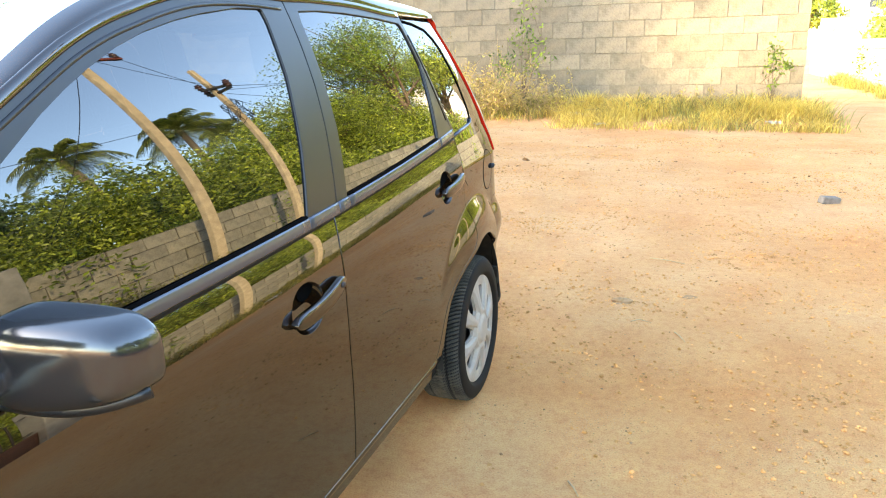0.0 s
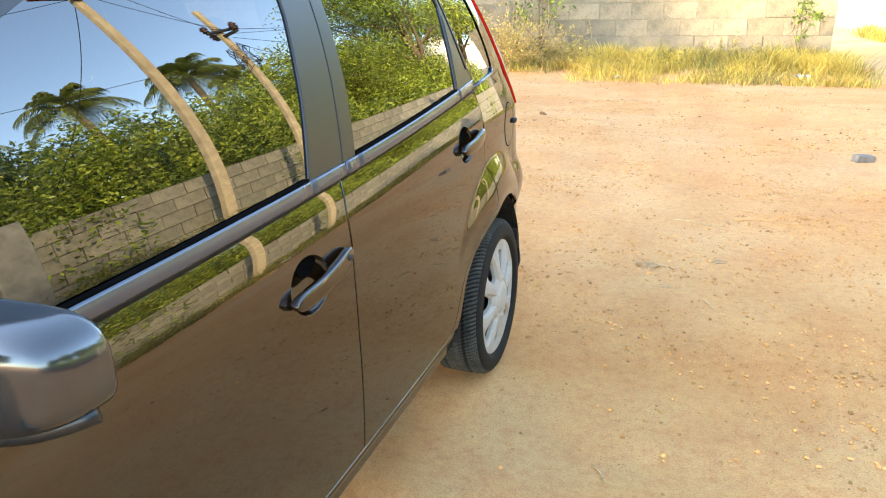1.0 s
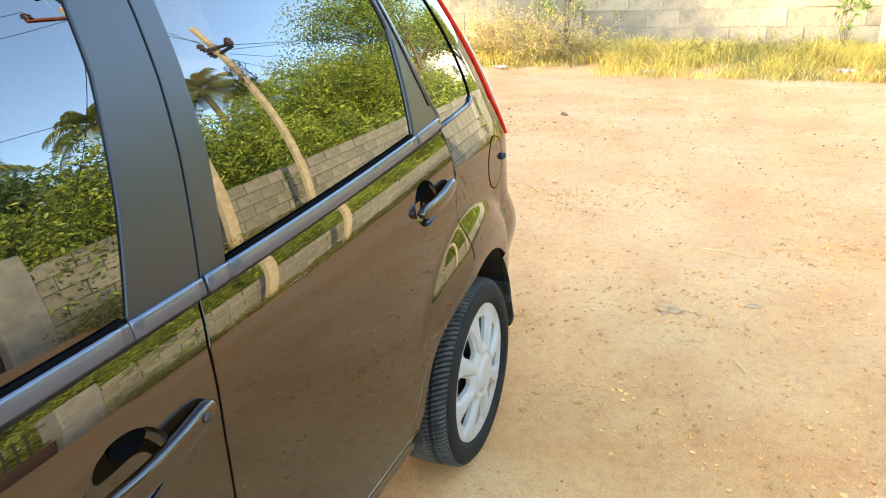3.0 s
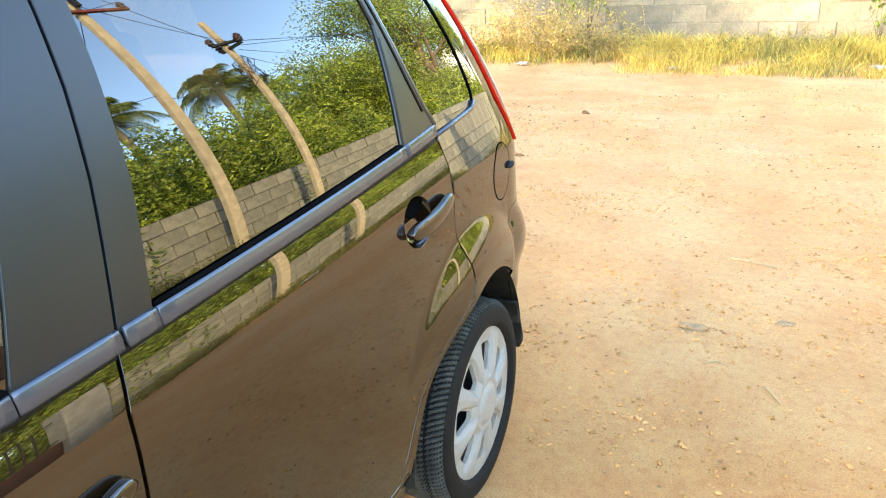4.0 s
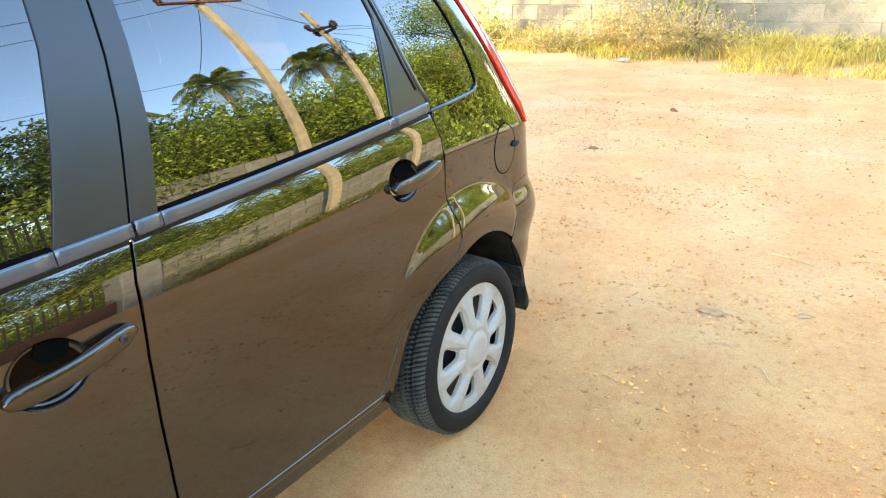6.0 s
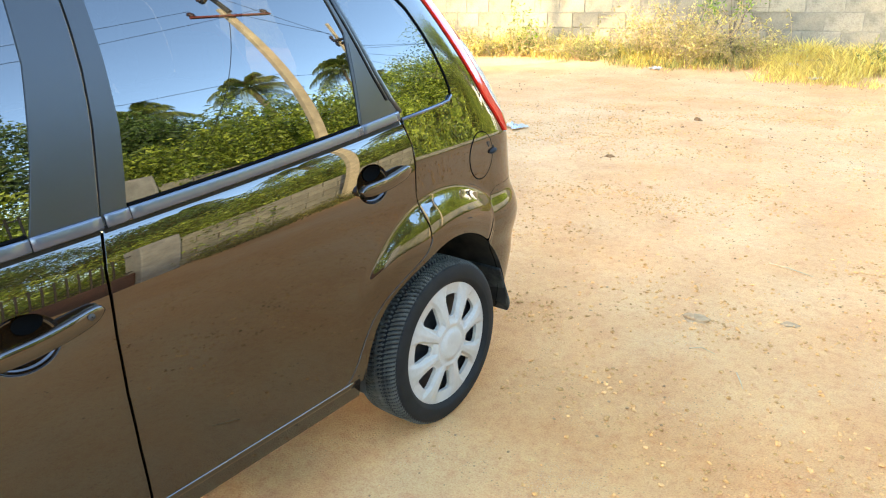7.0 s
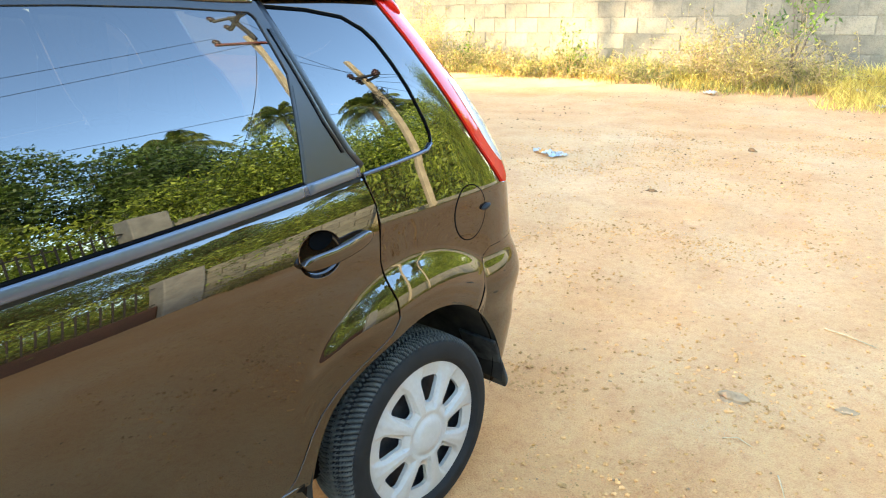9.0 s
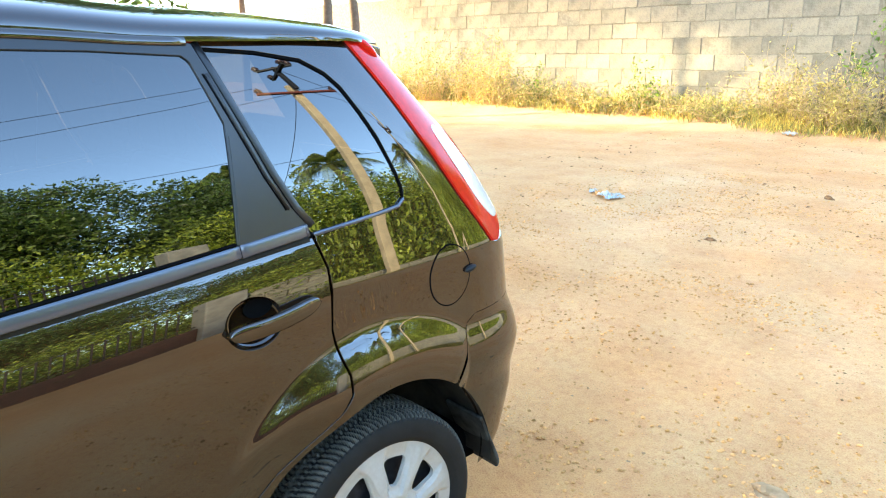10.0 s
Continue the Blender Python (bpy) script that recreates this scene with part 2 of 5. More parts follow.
def box_bm(lo, hi, bevel=0.0, bm=None):
    bm = bm or bmesh.new()
    made = bmesh.ops.create_cube(bm, size=1)["verts"]
    for v in made:
        v.co = Vector([lo[i] + (v.co[i] + 0.5) * (hi[i] - lo[i]) for i in range(3)])
    if bevel:
        edges = list({e for v in made for e in v.link_edges})
        bmesh.ops.bevel(bm, geom=edges, offset=bevel, segments=2, affect="EDGES", profile=0.5)
    return bm


def tube(points, radius, sides=8, taper=None):
    """A mesh swept along points; radius a number or a list."""
    pts = [Vector(p) for p in points]
    rad = radius if isinstance(radius, (list, tuple)) else [radius] * len(pts)
    verts, faces = [], []
    for i, p in enumerate(pts):
        way = (pts[min(i + 1, len(pts) - 1)] - pts[max(i - 1, 0)]).normalized()
        ref = Vector((0, 0, 1)) if abs(way.z) < 0.9 else Vector((1, 0, 0))
        a = way.cross(ref).normalized()
        b = a.cross(way)
        for k in range(sides):
            w = 2 * math.pi * k / sides
            verts.append(p + (a * math.cos(w) + b * math.sin(w)) * rad[i])
    for i in range(len(pts) - 1):
        for k in range(sides):
            k2 = (k + 1) % sides
            faces.append((i * sides + k, i * sides + k2, (i + 1) * sides + k2, (i + 1) * sides + k))
    faces.append(tuple(range(sides))[::-1])
    faces.append(tuple((len(pts) - 1) * sides + k for k in range(sides)))
    return verts, faces


def tube_mesh(name, points, radius, sides=8):
    v, f = tube(points, radius, sides)
    me = from_arrays(name, v, f, True)
    return me


def joined(name, pieces, smooth=True):
    """One mesh out of (verts, faces) pieces."""
    verts, faces = [], []
    for v, f in pieces:
        n = len(verts)
        verts += [tuple(p) for p in v]
        faces += [tuple(i + n for i in q) for q in f]
    return from_arrays(name, verts, faces, smooth)


def lathe(name, profile, segments=48, smooth=True, axis_x=True):
    """Profile of (offset along x, radius) turned round the x axis."""
    verts, faces = [], []
    n = len(profile)
    for k in range(segments):
        w = 2 * math.pi * k / segments
        for a, r in profile:
            verts.append((a, r * math.cos(w), r * math.sin(w)))
    for k in range(segments):
        k2 = (k + 1) % segments
        for i in range(n - 1):
            faces.append((k * n + i, k * n + i + 1, k2 * n + i + 1, k2 * n + i))
    return from_arrays(name, verts, faces, smooth)


# ---------------------------------------------------------------- the car's outer skin
XC = -0.83          # middle of the car
R_ARCH = 0.385
HUB_Z = 0.283


def smooth01(a, b, v):
    s = np.clip((v - a) / (b - a), 0, 1)
    return s * s * (3 - 2 * s)


def belt(y):
    return 0.976 + 0.060 * (y + 1.06) + 0.022 * (y + 1.06) ** 2


# plan of a body corner: how far it turns in, and how far it goes on, for a length along the skin
CORNER = 0.60
_s = np.linspace(0, 1, 201)
_psi = (math.pi / 2) * _s * _s * (3 - 2 * _s)
_step = CORNER / 200
CORNER_U = _s * CORNER
CORNER_IN = np.r_[0, np.cumsum(np.sin((_psi[1:] + _psi[:-1]) / 2) * _step)]
CORNER_ON = np.r_[0, np.cumsum(np.cos((_psi[1:] + _psi[:-1]) / 2) * _step)]
REACH = float(CORNER_ON[-1])


def rear_end(z):
    return np.interp(z, [0.15, 0.3, 0.45, 0.62, 0.75, 0.9, 1.0, 1.1, 1.2, 1.37, 1.47, 1.6],
                     [0.57, 0.635, 0.663, 0.663, 0.637, 0.620, 0.593, 0.540, 0.475, 0.345, 0.27, 0.21])


def front_end(z):
    return np.interp(z, [0.15, 0.3, 0.5, 0.7, 0.85, 1.0, 1.2], [-3.16, -3.22, -3.24, -3.20, -3.10, -2.95, -2.8])


def flare(y, z, cy=0.0):
    dy, dz = y - cy, z - HUB_Z
    r = np.hypot(dy, dz) + 1e-9
    ang = np.degrees(np.arctan2(dz, dy))
    u = (0.532 - 0.02 * smooth01(100, 140, ang)) - r
    u = np.where(u > 0.08, u, 0.006 * np.log1p(np.exp(np.clip(u / 0.006, -40, 40))))
    fade = smooth01(150, 128, ang) * (0.03 * smooth01(-5, 30, ang) + 0.97 * smooth01(36, 56, ang))
    thin = 1 - 0.72 * smooth01(104, 140, ang)
    deep = 0.135 * thin
    v = np.minimum(u, deep)
    return 0.60 * (v - v * v / (2 * deep)) * fade * (r < 0.62)


def side_low(y, z):
    h = np.clip(belt(y) - z, -0.05, 2)
    x = -0.006 - 0.041 * np.exp(-h / 0.095) - 0.18 * np.clip(0.62 - z, 0, 1) ** 2
    x = x - 0.008 * (y + 0.9) ** 2
    x = x + flare(y, z) + flare(-(y + 2.489), z)
    return x


def turn_in(y):
    t = np.clip(y + 0.34, 0, 1)
    return 0.0158 * t * t / (t + 0.08)


def side_high(y, z):
    d, ahead = z - 1.06, np.minimum(y + 1.03, 0)
    return (-0.040 - (0.181 - 0.0034 * (y + 0.6)) * d - 0.340 * d * d - 0.0184 * (y + 0.669) ** 2 - turn_in(y)
            + 0.0051 * ahead + 0.0168 * ahead * ahead)


# profile of the rear quarter, from its slope
QZ = np.linspace(0.1, 1.6, 601)
_slope = 0.252 * smooth01(0.922, 0.947, QZ) - 0.048 * smooth01(1.04, 1.085, QZ) + 0.680 * np.clip(QZ - 1.06, 0, 1)
QX = -0.0118 - np.r_[0, np.cumsum((_slope[1:] + _slope[:-1]) / 2 * (QZ[1] - QZ[0]))] - 0.18 * np.clip(0.62 - QZ, 0, 1) ** 2


def side_rear(y, z):
    return np.interp(z, QZ, QX) - 0.0184 * (y + 0.669) ** 2 - turn_in(y) + flare(y, z) + 0.004 * np.clip(y + 0.25, 0, 1)


def skin(u, z, how):
    """Places on the near side: u runs along the car (bending round its corners), z up."""
    u, z = np.asarray(u, float), np.asarray(z, float)
    y0, y1 = rear_end(z) - REACH, front_end(z) + REACH
    over, under = np.clip(u - y0, 0, CORNER), np.clip(y1 - u, 0, CORNER)
    y = np.where(u > y0, y0 + np.interp(over, CORNER_U, CORNER_ON), np.where(u < y1, y1 - np.interp(under, CORNER_U, CORNER_ON), u))
    inward = np.interp(over, CORNER_U, CORNER_IN) + np.interp(under, CORNER_U, CORNER_IN)
    flat = np.clip(u, y1, y0)
    if how == "low":
        x = side_low(u, z)
    elif how == "high":
        x = side_high(flat, z)
    else:
        v = np.minimum(u, 0.3)
        door = np.where(z < 1.05, side_low(v, np.minimum(z, belt(v) - 0.005)), side_high(v, z))
        s = 1 - (1 - smooth01(-0.13, 0.24, v)) * (1 - smooth01(0.74, 0.96, z))
        x = door * (1 - s) + side_rear(v, z) * s
    return np.stack([x - inward, y, z], -1)


def skin_frame(u, z, how):
    e = 0.0015
    p = skin(u, z, how)
    du = skin(u + e, z, how) - skin(u - e, z, how)
    dz = skin(u, z + e, how) - skin(u, z - e, how)
    n = np.cross(du, dz)
    n /= np.linalg.norm(n, axis=-1, keepdims=True) + 1e-12
    return p, np.where(n[..., :1] < -0.3, -n, n) if np.ndim(n) > 1 else n


def dense(points, step):
    pts = [np.array(p, float) for p in points]
    out = []
    for a, b in zip(pts, pts[1:] + pts[:1]):
        n = max(1, int(np.linalg.norm(b - a) / step))
        out += [a + (b - a) * i / n for i in range(n)]
    return np.array(out)


def rounded(points, times=2):
    """Corner cutting, for a smooth closed outline."""
    pts = [np.array(p, float) for p in points]
    for _ in range(times):
        pts = [q for a, b in zip(pts, pts[1:] + pts[:1]) for q in (0.75 * a + 0.25 * b, 0.25 * a + 0.75 * b)]
    return pts


def inside(px, pz, poly):
    hit = np.zeros(px.shape, bool)
    x0, z0 = poly[-1]
    for x1, z1 in poly:
        cross = ((z1 > pz) != (z0 > pz))
        hit ^= cross & (px < (x0 - x1) * (pz - z1) / (z0 - z1 + 1e-15) + x1)
        x0, z0 = x1, z1
    return hit


def panel(name, outline, how, step=0.012, lift=0.0, edge=0.016, mirror=False):
    """A sheet of the skin inside an outline of (u, z), with its edge turned in."""
    loops = [dense(loop, step * 0.5) for loop in (outline if isinstance(outline[0], list) else [outline])]
    poly = np.concatenate(loops)
    lo, hi = poly.min(0), poly.max(0)
    nu, nz = int((hi[0] - lo[0]) / step) + 3, int((hi[1] - lo[1]) / step) + 3
    us, zs = lo[0] - step * 0.9 + np.arange(nu) * step, lo[1] - step * 0.9 + np.arange(nz) * step
    cu, cz = np.meshgrid((us[1:] + us[:-1]) / 2, (zs[1:] + zs[:-1]) / 2, indexing="ij")
    keep = np.zeros(cu.shape, bool)
    for loop in loops:
        keep ^= inside(cu, cz, loop)
    uses = np.zeros((nu, nz), int)
    for a in (0, 1):
        for b in (0, 1):
            uses[a:nu - 1 + a, b:nz - 1 + b] += keep
    U, Z = np.meshgrid(us, zs, indexing="ij")
    rim = (uses > 0) & (uses < 4)
    ru, rz = U[rim], Z[rim]
    near = ((poly[None, :, 0] - ru[:, None]) ** 2 + (poly[None, :, 1] - rz[:, None]) ** 2).argmin(1)
    U[rim], Z[rim] = poly[near, 0], poly[near, 1]
    index = -np.ones((nu, nz), int)
    index[uses > 0] = np.arange((uses > 0).sum())
    P, N = skin_frame(U[uses > 0], Z[uses > 0], how)
    P = P + N * lift
    faces, count = [], {}
    for i, j in zip(*np.nonzero(keep)):
        q = (index[i, j], index[i + 1, j], index[i + 1, j + 1], index[i, j + 1])
        faces.append(q)
        for a, b in zip(q, q[1:] + q[:1]):
            count[(a, b)] = 1
    border = [(a, b) for a, b in count if (b, a) not in count]
    verts, norms = list(P), list(N)
    if edge:
        for a, b in border:
            along = P[b] - P[a]
            if np.linalg.norm(along) < 1e-6:
                continue
            m = N[a] + N[b]
            m /= np.linalg.norm(m)
            out = np.cross(along, m)
            out /= np.linalg.norm(out) + 1e-12
            n = len(verts)
            soft = out * 0.94 + m * 0.34
            verts += [P[a], P[b], P[b] + out * 0.0005 - m * 0.002, P[a] + out * 0.0005 - m * 0.002,
                      P[b] + out * 0.0005 - N[b] * edge, P[a] + out * 0.0005 - N[a] * edge]
            norms += [m, m, soft, soft, out, out]
            faces += [(n + 1, n, n + 3, n + 2), (n + 2, n + 3, n + 5, n + 4)]
    verts, norms = np.array(verts), np.array(norms)
    if mirror:
        verts[:, 0], norms[:, 0] = 2 * XC - verts[:, 0], -norms[:, 0]
        faces = [q[::-1] for q in faces]
    me = from_arrays(name, verts, faces, True)
    me.normals_split_custom_set_from_vertices([tuple(n) for n in norms])
    return me


def ribbon(name, line, how, width, height, lift=0.0, sides=8, mirror=False, squash=1.0):
    """A rounded strip that lies on the skin along a line of (u, z): its half height across the line, and how far it stands out."""
    line = [np.array(p, float) for p in line]
    us, zs = np.array([p[0] for p in line]), np.array([p[1] for p in line])
    P, N = skin_frame(us, zs, how)
    verts, faces = [], []
    for i in range(len(line)):
        way = P[min(i + 1, len(P) - 1)] - P[max(i - 1, 0)]
        way /= np.linalg.norm(way) + 1e-12
        up = np.cross(N[i], way)
        for k in range(sides):
            w = 2 * math.pi * k / sides
            c, s = math.cos(w), math.sin(w)
            c, s = abs(c) ** 0.6 * math.copysign(1, c), abs(s) ** 0.6 * math.copysign(1, s)
            verts.append(P[i] + N[i] * (lift + height * c) + up * width * s)
    for i in range(len(line) - 1):
        for k in range(sides):
            k2 = (k + 1) % sides
            faces.append((i * sides + k, (i + 1) * sides + k, (i + 1) * sides + k2, i * sides + k2))
    faces += [tuple(range(sides)), tuple((len(line) - 1) * sides + k for k in range(sides))[::-1]]
    verts = np.array(verts)
    if mirror:
        verts[:, 0] = 2 * XC - verts[:, 0]
        faces = [q[::-1] for q in faces]
    return from_arrays(name, verts, faces, True)


def belt_line(a, b, drop, n=24):
    return [(a + (b - a) * i / n, belt(a + (b - a) * i / n) + drop) for i in range(n + 1)]


def edge_top(y):
    ys = y + np.linspace(-0.07, 0.07, 9)
    return float(0.030 * smooth01(-0.95, -1.35, np.array(y)) + np.mean(np.interp(ys, [-2.35, -2.1, -1.9, -1.822, -1.751, -1.618, -1.403, -1.134, -0.9, -0.64, -0.4, 0.1, 0.22],
                           [0.99, 1.125, 1.225, 1.262, 1.303, 1.367, 1.427, 1.466, 1.479, 1.478, 1.462, 1.462, 1.45])))


# rear edge of the rear door, from the belt down to the sill
GAP = [(-0.140, 1.053), (-0.119, 0.98), (-0.119, 0.92), (-0.126, 0.84), (-0.116, 0.77), (-0.106, 0.735), (-0.108, 0.69), (-0.137, 0.654),
       (-0.195, 0.619), (-0.245, 0.590), (-0.300, 0.552), (-0.350, 0.505), (-0.385, 0.455), (-0.410, 0.405), (-0.430, 0.370), (-0.448, 0.350), (-0.472, 0.337)]
MID = [(-1.062, belt(-1.062)), (-1.078, 0.907), (-1.089, 0.769), (-1.092, 0.637), (-1.088, 0.50), (-1.078, 0.335)]
QGLASS = [(-0.322, 1.448), (-0.18, 1.438), (-0.075, 1.42), (-0.02, 1.39), (0.012, 1.359), (0.05, 1.30), (0.082, 1.24), (0.116, 1.155), (0.126, 1.12),
          (0.124, 1.095), (0.105, 1.080), (0.06, 1.074), (-0.03, 1.066), (-0.140, 1.058)]
LIGHT_IN = [(0.073, 1.462), (0.142, 1.362), (0.228, 1.222), (0.325, 1.069), (0.425, 0.935)]
LIGHT_OUT = [(0.455, 0.93), (0.50, 0.96), (0.52, 1.02), (0.485, 1.10), (0.40, 1.205), (0.30, 1.29), (0.235, 1.375), (0.185, 1.44), (0.15, 1.462)]


def shift(line, d):
    return [(a + d, b) for a, b in line]


def arc(cy, r, a0, a1, n=40):
    out = []
    for i in range(n + 1):
        a = a0 + (a1 - a0) * i / n
        q = r - 0.012 * math.exp(-((a - 115) / 20) ** 2)
        out.append((cy + q * math.cos(math.radians(a)), HUB_Z + q * math.sin(math.radians(a))))
    return out


# outlines of the panels, (u, z)
F_DOOR = [(-2.05, 0.335)] + shift(MID[::-1], -0.0042) + belt_line(-1.064, -2.06, 0.0) + [(-2.10, 0.8), (-2.08, 0.5)]
R_DOOR = [(-1.075, 0.335)] + shift(GAP[::-1], -0.0042) + belt_line(-0.145, -1.059, 0.0) + shift(MID[1:-1], 0.0032)
QUARTER = (shift(GAP[::-1], 0.0035) + [(-0.137, 1.054), (-0.03, 1.062), (0.06, 1.070), (0.107, 1.076), (0.128, 1.093), (0.131, 1.12), (0.121, 1.156),
           (0.087, 1.243), (0.055, 1.303), (0.016, 1.364), (-0.017, 1.395), (-0.073, 1.425), (-0.18, 1.443), (-0.318, 1.453), (-0.31, 1.4615)]
           + [(0.06, 1.4615)] + LIGHT_IN + [(0.46, 0.925), (0.60, 0.925), (0.66, 0.9), (0.66, 0.752), (0.34, 0.752), (0.304, 0.73), (0.283, 0.66)]
           + arc(0, R_ARCH, 53, 168) + [(-0.385, 0.325), (-0.460, 0.325)])
BUMPER = [(0.2845, 0.64), (0.2865, 0.66), (0.3065, 0.729), (0.341, 0.750), (0.95, 0.750), (0.95, 0.27), (0.385, 0.25)] + arc(0, R_ARCH, -3, 51, 20)
SILL = [(-2.06, 0.325), (-2.06, 0.262), (-0.395, 0.262), (-0.388, 0.325)]
FENDER = [(-2.066, 0.33), (-2.086, 0.5), (-2.106, 0.8), (-2.066, belt(-2.066)), (-2.3, 0.94), (-2.6, 0.90), (-2.95, 0.84), (-2.97, 0.70), (-2.84, 0.46)] + arc(-2.489, R_ARCH, 150, 7, 40)
NOSE = [(-2.99, 0.69), (-3.5, 0.69), (-3.5, 0.24), (-2.88, 0.22)] + arc(-2.489, R_ARCH, 188, 153, 12)
HEADLIGHT = [(-2.955, 0.835), (-3.2, 0.81), (-3.3, 0.70), (-2.98, 0.70)]
F_GLASS = [(-1.198, belt(-1.198) + 0.030), (-1.152, 1.15), (-1.115, 1.3), (-1.103, 1.42), (-1.107, 1.446), (-1.2, 1.444), (-1.321, 1.428), (-1.40, 1.414), (-1.493, 1.392), (-1.57, 1.367), (-1.642, 1.337),
           (-1.70, 1.309), (-1.762, 1.275), (-1.86, 1.212), (-1.93, 1.16)] + belt_line(-1.93, -1.25, 0.028, 10)
R_GLASS = [(-1.011, belt(-1.011) + 0.030), (-0.978, 1.17), (-0.966, 1.30), (-0.962, 1.42), (-0.955, 1.447), (-0.85, 1.453), (-0.711, 1.453), (-0.512, 1.447), (-0.345, 1.436), (-0.331, 1.425), (-0.292, 1.305),
           (-0.305, 1.18), (-0.318, belt(-0.318) + 0.030)]
SAIL = [(-0.288, 1.298), (-0.301, 1.18), (-0.314, belt(-0.314) + 0.030), (-0.195, belt(-0.195) + 0.030), (-0.235, 1.17)]

B_LINE = [(-1.066, belt(-1.066) + 0.030), (-1.050, 1.086), (-1.030, 1.18), (-1.015, 1.279), (-1.009, 1.36), (-1.007, 1.42), (-1.007, 1.470)]
C_LINE = [(-0.318, 1.4605), (-0.295, 1.40), (-0.270, 1.333), (-0.243, 1.262), (-0.216, 1.192), (-0.180, 1.12), (-0.150, belt(-0.15) + 0.030)]


def top_line(a, b, drop, n=30):
    return [(a + (b - a) * i / n, edge_top(a + (b - a) * i / n) + drop) for i in range(n + 1)]


F_FRAME = [shift(B_LINE, -0.003) + top_line(-1.012, -1.93, -0.004) + [(-2.04, 1.10)] + belt_line(-2.05, -1.075, 0.026, 12), F_GLASS]
R_FRAME = [shift(B_LINE[::-1], 0.003) + [(-0.9, belt(-0.9) + 0.030), (-0.7, belt(-0.7) + 0.030), (-0.5, belt(-0.5) + 0.030), (-0.3, belt(-0.3) + 0.030)]
           + shift(C_LINE[::-1], -0.003) + top_line(-0.325, -1.0, -0.004), R_GLASS]
INNER = [(-2.1, 0.30), (-0.44, 0.30), (-0.39, 0.42), (-0.28, 0.56), (-0.16, 0.66), (-0.05, 0.70), (0.03, 0.76), (0.03, 1.03)] + belt_line(-0.1, -2.1, -0.004)


# ---------------------------------------------------------------- the car
car = empty("car", "glossy black hatchback with tinted windows parked on dry earth", "car", (XC, -1.25, 0))


def on_car(name, me, material, label="", parent=None):
    ob = part(name, me, material, parent or car, label)
    if parent is None:
        ob.location = (-XC, 1.25, 0)
    return ob


def handle_mesh(name, a, b, mirror=False):
    """A grip that bows out from the door between two ends (u, z)."""
    n, sides = 34, 20
    us, zs = np.linspace(a[0], b[0], n), np.linspace(a[1], b[1], n)
    s = np.linspace(0, 1, n)
    zs = zs - 0.006 * np.sin(s * math.pi)
    P, N = skin_frame(us, np.minimum(zs, belt(us) - 0.02), "low")
    base = side_low(np.linspace(a[0], b[0], n) * 0 + (a[0] - 0.03), np.linspace(a[1], b[1], n))
    out = 0.008 + 0.013 * np.clip(np.sin(np.pi * np.clip(s * 0.94 + 0.03, 0, 1)), 0, 1) ** 0.55
    tall = 0.0190 * np.clip(1 - np.abs(2 * s - 1) ** 7, 0.03, 1) ** 0.5
    verts, faces = [], []
    for i in range(n):
        centre = np.array([base[i] + out[i], us[i], zs[i]])
        for k in range(sides):
            w = 2 * math.pi * k / sides
            c, q = math.cos(w), math.sin(w)
            c, q = abs(c) ** 0.36 * math.copysign(1, c), abs(q) ** 0.6 * math.copysign(1, q)
            verts.append(centre + np.array([(0.009 + 0.0014 * (1 - q * q)) * c, 0, tall[i] * q]))
    for i in range(n - 1):
        for k in range(sides):
            k2 = (k + 1) % sides
            faces.append((i * sides + k, (i + 1) * sides + k, (i + 1) * sides + k2, i * sides + k2))
    faces += [tuple(range(sides)), tuple((n - 1) * sides + k for k in range(sides))[::-1]]
    verts = np.array(verts)
    if mirror:
        verts[:, 0] = 2 * XC - verts[:, 0]
        faces = [q[::-1] for q in faces]
    return from_arrays(name, verts, faces, True)


CUP_FRONT, CUP_REAR = (-1.256, 0.818, 0.069, 0.056), (-0.308, 0.906, 0.065, 0.055)


def cup_rim(cup, n=72):
    return [(cup[0] + cup[2] * math.cos(w), cup[1] + cup[3] * math.sin(w)) for w in np.linspace(0, 2 * math.pi, n + 1)[:-1]]


def bowl(u, z, cup, depth=0.024):
    q = np.clip(1 - ((u - cup[0]) / cup[2]) ** 2 - ((z - cup[1]) / cup[3]) ** 2, 0, 1)
    return side_low(u, z) - 0.0015 - depth * (1 - (1 - q) ** 2.2) ** 0.62


def bowl_mesh(name, cup, part_of=None, lift=0.0, mirror=False, rings=18, n=72):
    """The bowl behind a door handle, or a patch (centre and radii) lying in it."""
    c = part_of or cup
    verts, faces = [], []
    for i in range(rings + 1):
        q = math.sin(math.pi / 2 * i / rings)
        for k in range(n):
            w = 2 * math.pi * k / n
            u, z = np.array(c[0] + c[2] * q * math.cos(w)), np.array(c[1] + c[3] * q * math.sin(w))
            x = float(bowl(u, z, cup)) + lift
            verts.append((x if not mirror else 2 * XC - x, float(u), float(z)))
    for i in range(rings):
        for k in range(n):
            k2 = (k + 1) % n
            q = (i * n + k, i * n + k2, (i + 1) * n + k2, (i + 1) * n + k)
            faces.append(q[::-1] if mirror else q)
    return from_arrays(name, verts, faces, True)


def disc(name, centre, radius, depth, segments=24):
    prof = [(-depth, radius), (depth * 0.6, radius), (depth, radius * 0.9), (depth, 0.001)]
    me = lathe(name, prof, segments)
    me.transform(Matrix.Translation(centre))
    return me


